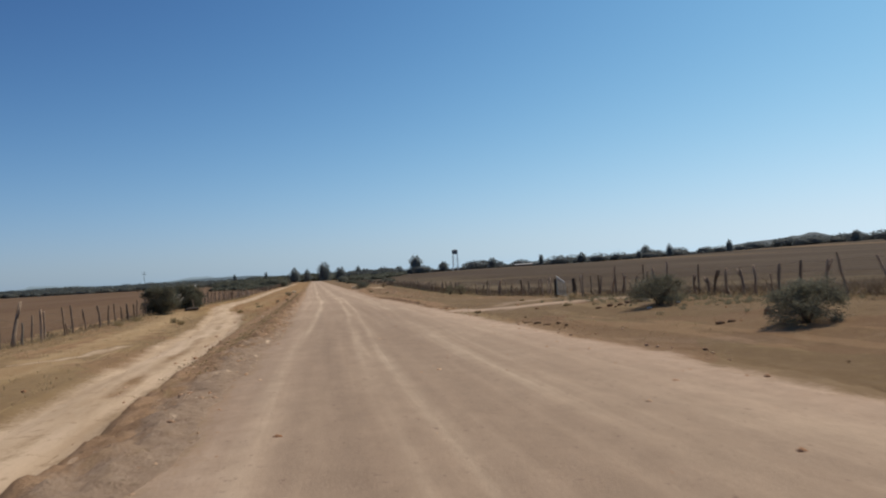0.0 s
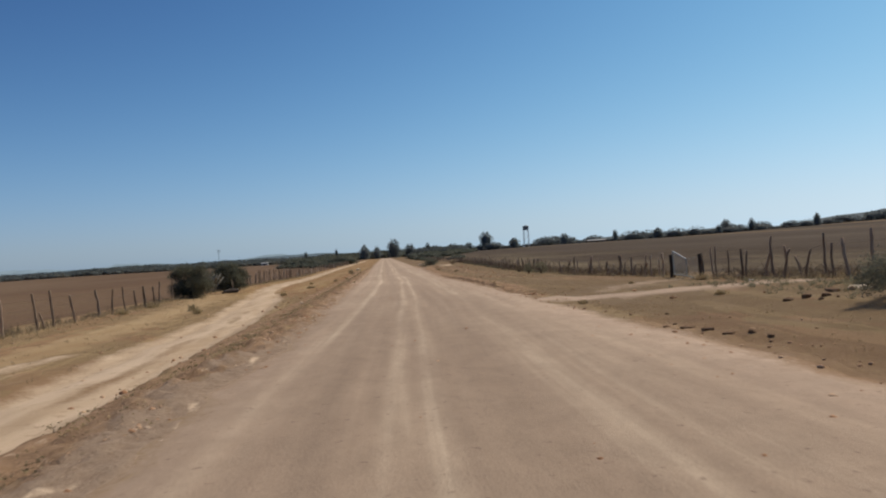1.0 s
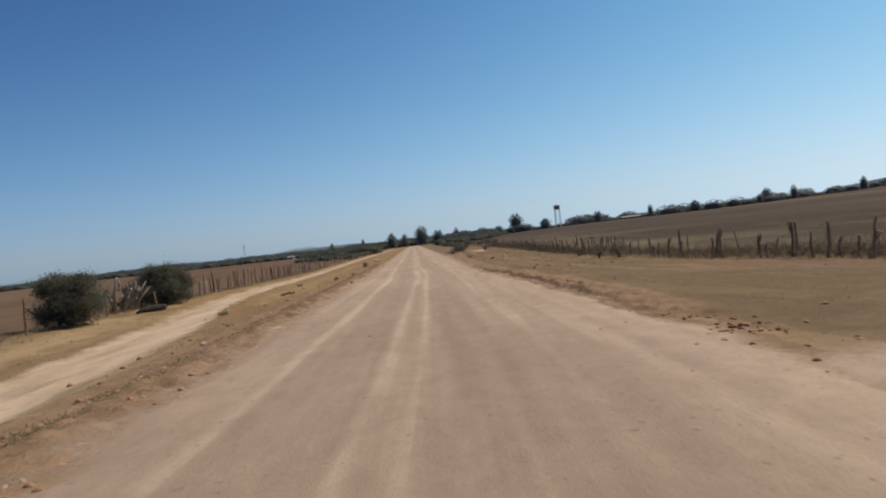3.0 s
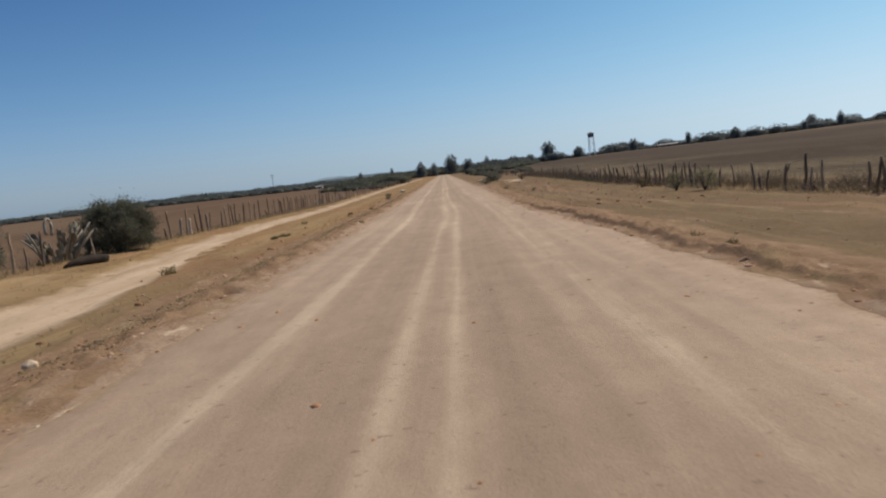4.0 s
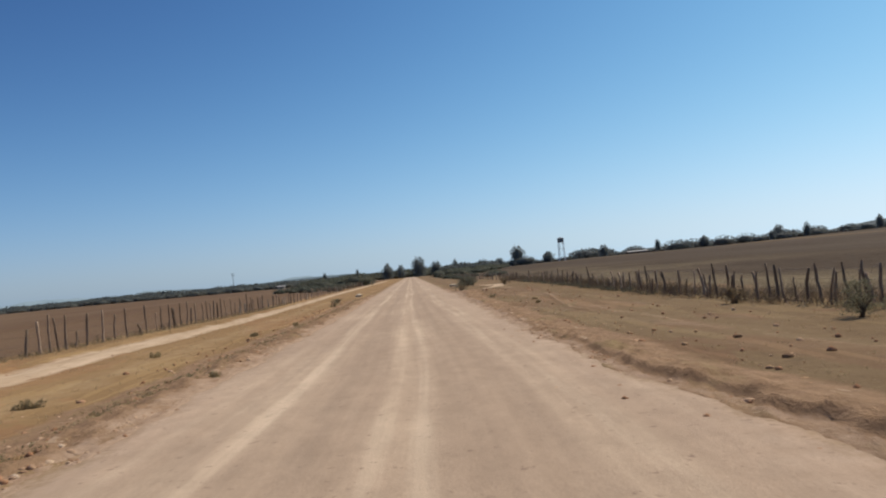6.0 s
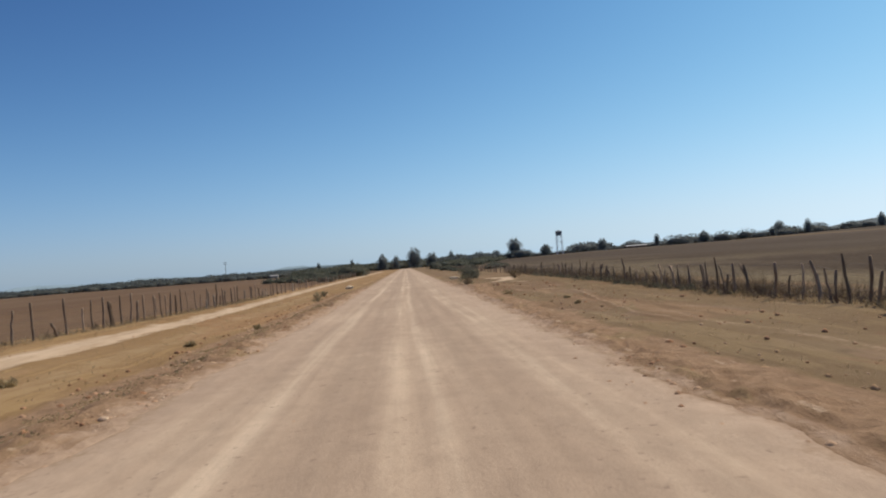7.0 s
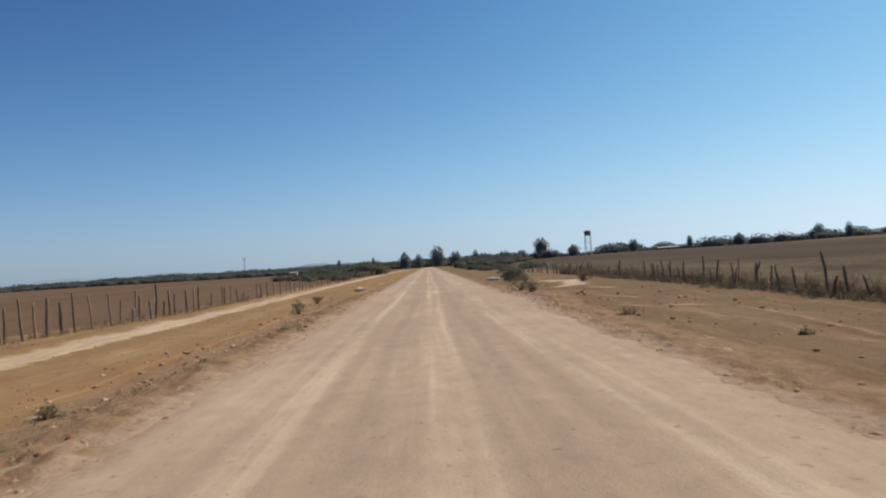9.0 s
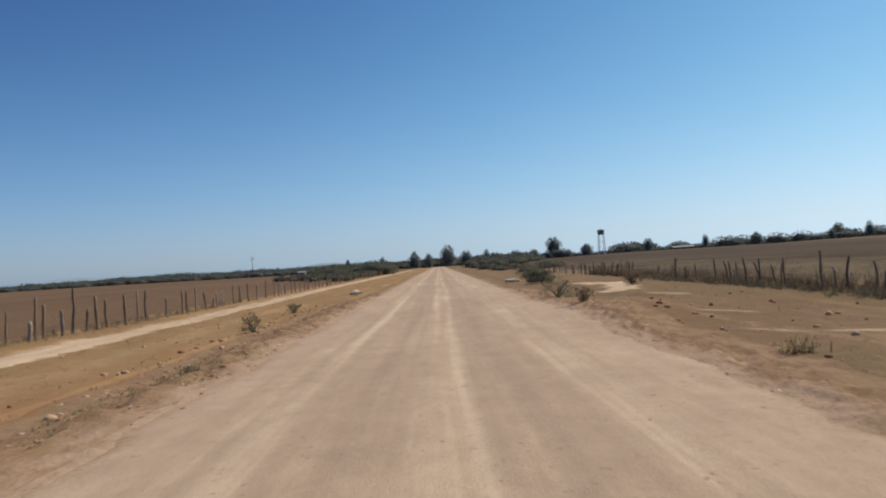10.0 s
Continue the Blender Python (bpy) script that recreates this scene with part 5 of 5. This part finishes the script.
def weeds(label, seed, count, place, h0, h1, material):
    """Knee-high dead weeds: bunches of thin twigs with curled leaves."""
    r = np.random.default_rng(seed)
    spot = np.array([place(r) for _ in range(count)])
    foot = np.column_stack([spot, land(spot[:, 0], spot[:, 1])])
    h = r.uniform(h0, h1, count) * r.choice([0.5, 0.8, 1.0, 1.25], count)
    k = 18
    base = np.repeat(foot, k, 0) + r.normal(size=(count * k, 3)) * (0.05, 0.05, 0)
    hh = np.repeat(h, k) * r.uniform(0.45, 1.0, count * k)
    tip = base + np.column_stack([r.normal(size=(count * k, 2)) * hh[:, None] * 0.33, hh])
    side = r.normal(size=(count * k, 3)) * (1, 1, 0)
    side *= 0.006 / np.linalg.norm(side, axis=1)[:, None]
    twigs = np.stack([base - side, base + side, tip + side * 0.3, tip - side * 0.3], 1).reshape(-1, 3)
    at = base + (tip - base) * r.uniform(0.3, 1.0, (count * k, 1)) + r.normal(size=(count * k, 3)) * 0.03
    leaf, f = leaves(at, 0.022, r)
    return tagged(new("dry_weeds", bulk("dry_weeds", np.concatenate([twigs, leaf]), np.concatenate([np.arange(len(twigs)).reshape(-1, 4), f + len(twigs)]), material)), label, "weeds", "weeds along the fence", "stuff")


weeds("grey-brown dead weeds crowding the fence foot", 701, 900, lambda r: (12.25 + abs(r.normal()) * 0.35, 84 + r.uniform(0, 62)), 0.35, 0.7, m_weed)
weeds("thin dry weeds behind the fence", 702, 700, lambda r: (12.3 + abs(r.normal()) * 0.8, 44 + r.uniform(0, 42)), 0.25, 0.6, m_weed)
weeds("thin dry weeds behind the fence", 703, 450, lambda r: (12.4 + abs(r.normal()) * 1.0, 12 + r.uniform(0, 26)), 0.2, 0.5, m_weed)
weeds("low olive weeds by the fence", 708, 260, lambda r: (10.2 + r.normal() * 0.8, 17 + r.uniform(0, 16)), 0.05, 0.16, m_leaf_grey)
weeds("dark green weeds low along the fence foot", 707, 420, lambda r: (11.85 + r.normal() * 0.2, 86 + r.uniform(0, 40)), 0.1, 0.3, m_leaf)


def turf_spot(r):
    """On top of the bank, in uneven runs."""
    while True:
        y = r.uniform(14, 126)
        if value_noise(np.float64(y * 0.45), np.float64(0.5), 81) > 0.42 * r.random() + 0.25:
            return float(left_edge(y)) - 0.95 + r.normal() * 0.24, y


weeds("low olive-brown turf on top of the roadside bank", 705, 2600, turf_spot, 0.02, 0.06, m_turf)
weeds("low dry weeds along the fence foot", 704, 200, lambda r: (-12.2 - abs(r.normal()) * 0.3, 30 + r.uniform(0, 110)), 0.12, 0.3, m_weed)


def tuft(x, y, w, h, seed, label="small dry tuft of wiry grass", material=m_leaf_dry):
    r = np.random.default_rng(seed)
    pieces = []
    for _ in range(70):
        a, e, s = r.uniform(0, 6.28), r.uniform(0.3, 1.4), r.uniform(0.5, 1.0)
        o = Vector((r.normal() * w * 0.13, r.normal() * w * 0.13, 0))
        d = Vector((math.cos(a) * math.cos(e) * w * 0.55, math.sin(a) * math.cos(e) * w * 0.55, math.sin(e) * h))
        side = Vector((-math.sin(a), math.cos(a), 0)) * 0.011
        m = o + d * s * 0.6 + Vector((0, 0, 0.02))
        pieces.append(([o - side, o + side, m + side * 0.8, m - side * 0.8, o + d * s], [(0, 1, 2, 3), (3, 2, 4)]))
    v, f = leaves(lumps(r, 14, w * 0.4, w * 0.4, h * 0.7, 14, w * 0.07), 0.028, r)
    pieces.append(([Vector(q) for q in v], [tuple(q) for q in f]))
    t = tagged(new("grass_tuft", mesh_of("grass_tuft", *joined(pieces), material)), label, "grass tuft", "tufts along the verges")
    t.matrix_world = pose(x, y, on(x, y) - 0.01)


for i, (x, y, w, h) in enumerate(((-8.76, 43.0, 0.55, 0.38), (-6.45, 54.7, 0.6, 0.3), (-5.95, 66.3, 0.65, 0.24), (-6.0, 64.7, 0.45, 0.22), (-2.85, 67.0, 0.32, 0.2), (-6.85, 75.7, 0.5, 0.24), (-8.1, 40.8, 0.5, 0.3), (4.85, 48.3, 0.36, 0.3), (4.75, 46.4, 0.4, 0.25), (4.7, 53.0, 0.3, 0.16), (9.1, 39.0, 0.32, 0.14), (4.95, 30.6, 0.3, 0.14), (-5.2, 82.0, 0.4, 0.22), (-4.4, 87.5, 0.5, 0.25), (-11.4, 46.3, 1.0, 0.45), (-11.2, 41.5, 0.7, 0.3), (-3.7, 92.0, 0.55, 0.2), (7.2, 91.0, 0.32, 0.17), (6.6, 86.5, 0.3, 0.2), (7.9, 28.3, 0.4, 0.16), (11.3, 37.4, 0.6, 0.4), (5.7, 97.2, 0.75, 0.32), (-3.6, 99.5, 0.4, 0.2))):
    tuft(x, y, w, h, 200 + i, material=m_turf if x < 0 else m_straw)


def prickly_pear(x, y, seed):
    """Flat pads budding from one another in chains."""
    r = np.random.default_rng(seed)
    c = thing("prickly_pear", (x, y, on(x, y)), "tangled prickly pear cactus with grey-green pads", "cactus")

    def pad(at, up, turn, s):
        bm = bmesh.new()
        bmesh.ops.create_uvsphere(bm, u_segments=10, v_segments=7, radius=1.0)
        for v in bm.verts:
            k = 0.72 + 0.28 * v.co.z
            v.co = Vector((v.co.x * s * 0.42 * (0.75 + 0.25 * k), v.co.y * s * 0.085, (v.co.z + 1) * s * 0.5))
        me = bpy.data.meshes.new("pad")
        bm.to_mesh(me)
        bm.free()
        me.materials.append(m_cactus)
        me.polygons.foreach_set("use_smooth", [True] * len(me.polygons))
        q = up.to_track_quat("Z", "Y").to_matrix().to_4x4() @ pose(0, 0, 0, 0, 0, turn)
        ob = part("pad", me, c)
        ob.matrix_local = Matrix.Translation(at) @ q
        return Vector(at) + up * s * 0.92

    for k in range(13):
        a = r.uniform(0, 6.28)
        at = Vector((math.cos(a) * 0.4, math.sin(a) * 0.75, -0.03))
        up = Vector((math.cos(a) * 0.3, math.sin(a) * 0.3, 1)).normalized()
        s = r.uniform(0.27, 0.37)
        for _ in range(5):
            at = pad(at, up, r.uniform(0, 180), s)
            if r.random() < 0.6:
                side = (up + Vector((r.normal() * 0.8, r.normal() * 0.8, 0.1))).normalized()
                pad(at - up * 0.08, side, r.uniform(0, 180), s * 0.75)
            up = (up + Vector((r.normal() * 0.4, r.normal() * 0.4, 0.15))).normalized()
            s *= 0.92

    for k in range(16):
        a = r.uniform(0, 6.28)
        q = Vector((math.cos(a) * r.uniform(0.1, 0.6), math.sin(a) * r.uniform(0.2, 1.0), 0))
        d = Vector((math.cos(a) * 0.5, math.sin(a) * 0.7, r.uniform(0.5, 1.0)))
        arm = tube([q, q + d * 0.5 + Vector((0, 0, 0.12)), q + d * r.uniform(0.9, 1.3)], [0.045, 0.04, 0.025], 6, r, 0.3)
        part("dry_arm", mesh_of("dry_arm", *arm, m_bleached, True), c, "bleached grey dried arm")
    part("arched_stem", mesh_of("arched_stem", *tube([(0.15, -0.55 + 0.22 * math.cos(t), 1.15 + 0.3 * math.sin(t)) for t in np.linspace(-0.9, 3.9, 14)], [0.05] * 14, 8), m_bleached, True), c, "whitish dried stem curling over")


prickly_pear(-12.3, 60.6, 301)
lg = thing("fallen_log", (-10.2, 58.2, on(-10.2, 58.2)), "short charred log lying on the dry verge", "log", turn=62)
r = np.random.default_rng(302)
part("trunk", mesh_of("trunk", *tube([(-0.75, 0, 0.04), (-0.4, 0.04, 0.12), (0.0, 0, 0.13), (0.45, 0.03, 0.13), (0.75, 0.0, 0.12)], [0.04, 0.10, 0.14, 0.14, 0.11], 9, r, 0.3), m_log, True), lg)
part("branch_stub", mesh_of("branch_stub", *tube([(0.3, 0, 0.15), (0.38, 0.1, 0.4), (0.36, 0.14, 0.8)], [0.035, 0.03, 0.018], 6, r, 0.3), m_post, True), lg, "pale broken branch stub")


def bag(x, y, s, seed, label="pale crumpled plastic bag caught on the verge"):
    v, f = rock(np.random.default_rng(seed), s, 0.5)
    ob = tagged(new("plastic_bag", mesh_of("plastic_bag", v, f, m_plastic)), label, "litter", "litter by the bush")
    ob.matrix_world = pose(x, y, on(x, y) + s * 0.25, 0, 0, seed * 40)


for i, (x, y, s) in enumerate(((8.3, 22.1, 0.08), (9.3, 22.2, 0.07), (11.0, 33.0, 0.1))):
    bag(x, y, s, 320 + i)


# ---------------------------------------------------------------- stones
def stone(x, y, s, seed, label, material=m_stone, flat=0.6, name="stone"):
    v, f = rock(np.random.default_rng(seed), s, flat)
    ob = tagged(new(name, mesh_of(name, v, f, material)), label, "stone", "stones along the road")
    ob.matrix_world = pose(x, y, on(x, y) + s * flat * 0.35, 0, 0, seed * 37)


STONES = ((-2.7, 96.5, 0.06), (-3.3, 94.0, 0.07), (-2.9, 97.6, 0.05), (6.35, 103.5, 0.16), (5.9, 105.0, 0.14), (6.5, 100.0, 0.13), (7.6, 106.0, 0.15), (-3.4, 44.0, 0.12), (-3.3, 47.0, 0.12), (5.2, 60.5, 0.12), (6.2, 63.0, 0.14), (6.8, 66.0, 0.14), (7.5, 61.0, 0.13), (6.1, 88.5, 0.12), (6.8, 84.0, 0.12), (8.2, 92.0, 0.13), (5.9, 10.5, 0.06), (4.25, 12.8, 0.04), (3.5, 12.8, 0.035), (4.1, 10.8, 0.035), (3.85, 8.0, 0.04), (4.6, 23.3, 0.09), (4.85, 23.6, 0.07), (-3.6, 20.0, 0.07), (-3.5, 24.5, 0.07), (-3.7, 29.0, 0.08), (5.6, 26.0, 0.12), (6.9, 29.0, 0.12), (8.2, 24.4, 0.10), (8.5, 24.3, 0.09), (7.4, 33.5, 0.12))
for i, (x, y, s) in enumerate(STONES):
    stone(x, y, s * 0.62, 400 + i, "brown sunlit stone lying on the verge", m_clod if i % 3 else m_stone)
stone(8.45, 16.3, 0.18, 450, "large dark brown rock on the verge", m_clod, 0.7)
stone(-4.3, 44.2, 0.13, 453, "pale broken block lying on the roadside bank", m_slab, 0.7)
stone(-3.45, 22.6, 0.11, 454, "dark brown clod on the roadside bank", m_clod, 0.5)
for i, (x, y, s) in enumerate(((4.6, 23.4, 0.09), (4.78, 22.9, 0.13), (4.9, 22.3, 0.1), (5.04, 21.8, 0.12), (5.25, 21.4, 0.09), (5.35, 21.0, 0.07), (8.25, 25.0, 0.15), (8.5, 24.7, 0.12), (7.9, 25.1, 0.11), (9.2, 25.6, 0.17), (9.5, 25.4, 0.13), (7.2, 16.2, 0.12), (7.45, 16.15, 0.1))):
    stone(x, y, s, 460 + i, "dark brown broken rock lying on the verge", m_clod, 0.55)
stone(9.9, 25.7, 0.24, 480, "pale flat slab lying by the gateway", m_slab, 0.25)
stone(-3.62, 19.1, 0.12, 481, "dark brown clod on the roadside bank", m_clod, 0.5)
stone(-4.9, 137.0, 0.6, 451, "pale flat slab at the road edge", m_slab, 0.4)
stone(5.9, 140.0, 0.55, 452, "pale flat slab at the road edge", m_slab, 0.4)


def scatter(name, label, category, seed, count, place, s0, s1, material, power=3.0):
    """Small loose stones or clods, joined."""
    r = np.random.default_rng(seed)
    kinds = [rock(np.random.default_rng(seed + 1 + k), 1.0, 0.72) for k in range(8)]
    kinds = [(np.array([tuple(v) for v in vs]), np.array(fs)) for vs, fs in kinds]
    vs, fs, o = [], [], 0
    for _ in range(count):
        x, y = place(r)
        v, f = kinds[r.integers(8)]
        s = s0 + (s1 - s0) * r.random() ** power
        a = r.uniform(0, 6.28)
        rot = np.array([[math.cos(a), -math.sin(a), 0], [math.sin(a), math.cos(a), 0], [0, 0, 1]])
        vs.append(v @ rot.T * s + (x, y, on(x, y) + s * 0.16))
        fs.append(f + o)
        o += len(v)
    return tagged(new(name, bulk(name, np.concatenate(vs), np.concatenate(fs), material)), label, category, kind="stuff")


EDGE = "broken pinkish clods and gravel along the road edge"
scatter("gravel", EDGE, "gravel", 501, 2600, lambda r: (lambda y: (float(left_edge(y)) - 0.1 + r.normal() * 0.3, y))(r.uniform(6, 135)), 0.01, 0.05, m_rubble)
scatter("gravel", "reddish rubble thrown up along the road bank", "gravel", 581, 5200, lambda r: (lambda y: (float(left_edge(y)) - 0.1 - abs(r.normal()) * 0.5, y))(7 + 125 * r.random()), 0.012, 0.06, m_rubble, 2.4)
scatter("gravel", "dark crumbs of earth on the roadside bank", "gravel", 585, 1900, lambda r: (lambda y: (float(left_edge(y)) - 0.3 + r.normal() * 0.3, y))(8 + 122 * r.random()), 0.015, 0.06, m_crumb, 2.2)
scatter("gravel", "scattered dark clods on the roadside bank", "gravel", 583, 1100, lambda r: (lambda y: (float(left_edge(y)) - 0.2 - abs(r.normal()) * 1.1, y))(20 + 100 * r.random()), 0.025, 0.085, m_crumb, 2.0)
scatter("gravel", "scattered dark clods on the verge", "gravel", 584, 230, lambda r: (4.9 + 5.5 * r.random() ** 1.3, 60 + 62 * r.random()), 0.025, 0.10, m_crumb, 2.2)
scatter("gravel", "dark crumbled clods along the road edge ridge", "gravel", 571, 900, lambda r: (lambda y: (float(right_edge(y)) + 0.2 + r.normal() * 0.16, y))(r.uniform(36, 72)), 0.015, 0.07, m_crumb, 2.0)
scatter("gravel", EDGE, "gravel", 511, 1700, lambda r: (lambda y: (float(right_edge(y)) + r.normal() * 0.4, y))(r.uniform(66, 135)), 0.012, 0.06, m_rubble, 2.4)
scatter("gravel", EDGE, "gravel", 512, 500, lambda r: (lambda y: (float(right_edge(y)) + 0.2 + r.normal() * 0.36, y))(r.uniform(12, 66)), 0.01, 0.05, m_rubble)
scatter("gravel", "pale broken stones along the road bank", "gravel", 551, 420, lambda r: (-3.3 + r.normal() * 0.5, r.uniform(6, 130)), 0.01, 0.05, m_palestone)
scatter("gravel", "pale broken stones along the road bank", "gravel", 561, 320, lambda r: (5.2 + r.normal() * 0.7, r.uniform(14, 130)), 0.015, 0.06, m_palestone)
scatter("gravel", "small clods strewn over the dry verge", "gravel", 521, 380, lambda r: (r.uniform(5, 11.5), r.uniform(14, 130)), 0.01, 0.05, m_crumb)
scatter("gravel", "small clods strewn over the dry verge", "gravel", 531, 600, lambda r: (r.uniform(-11.5, -3.2), r.uniform(12, 130)), 0.012, 0.06, m_crumb)
scatter("gravel", "brown clods strewn beside the roadside bank", "gravel", 532, 420, lambda r: (lambda y: (float(left_edge(y)) - 0.3 - 2.6 * r.random() ** 1.5, y))(r.uniform(72, 126)), 0.03, 0.09, m_crumb, 2.0)
scatter("gravel", "small dark stones lying on the dirt road", "gravel", 541, 1300, lambda r: (r.uniform(-2.6, 4.2), 6 + 124 * r.random() ** 1.4), 0.01, 0.045, m_crumb, 2.2)
scatter("gravel", "dark clods lying on the dirt road", "gravel", 543, 170, lambda r: (r.uniform(-2.6, 4.2), 6 + 40 * r.random()), 0.03, 0.07, m_crumb, 2.0)
scatter("gravel", "small dark stones lying on the dirt road", "gravel", 542, 420, lambda r: (lambda y: (float(right_edge(y)) - 0.1 - abs(r.normal()) * 0.8, y))(r.uniform(8, 70)), 0.012, 0.065, m_crumb, 2.2)


def grass(name, label, seed, count, place, h0, h1):
    """Short dry blades standing in the stubble."""
    r = np.random.default_rng(seed)
    vs, fs = [], []
    for _ in range(count):
        x, y = place(r)
        z = on(x, y)
        for _ in range(4):
            a, h = r.uniform(0, 6.28), r.uniform(h0, h1)
            bx, by = x + r.normal() * 0.05, y + r.normal() * 0.05
            dx, dy = math.cos(a) * 0.008, math.sin(a) * 0.008
            k = len(vs)
            vs += [(bx - dx, by - dy, z - 0.01), (bx + dx, by + dy, z - 0.01), (bx + r.normal() * h * 0.5, by + r.normal() * h * 0.5, z + h)]
            fs.append((k, k + 1, k + 2))
    return tagged(new(name, bulk(name, vs, fs, m_straw)), label, "grass", kind="stuff")


def west_spot(r):
    y = r.uniform(12, 120) if r.random() < 0.8 else r.uniform(12, 60)
    x = r.uniform(-11.9, -3.4)
    return (x if abs(x - track_x(y)) > 1.1 else -11.8 + r.uniform(0, 1.5)), y


grass("dry_grass", "sparse short straw-coloured grass on the verge", 601, 2400, west_spot, 0.03, 0.09)
grass("dry_grass", "sparse short straw-coloured grass on the verge", 602, 1800, lambda r: (r.uniform(4.9, 11.9), r.uniform(14, 128)), 0.02, 0.05)
grass("dry_grass", "taller dry straw along the fence foot", 603, 2200, lambda r: (-12.0 + r.normal() * 0.3, r.uniform(22, 130)), 0.08, 0.28)
grass("dry_grass", "taller dry straw along the fence foot", 604, 2600, lambda r: (12.0 + r.normal() * 0.35, r.uniform(12, 130)), 0.08, 0.3)
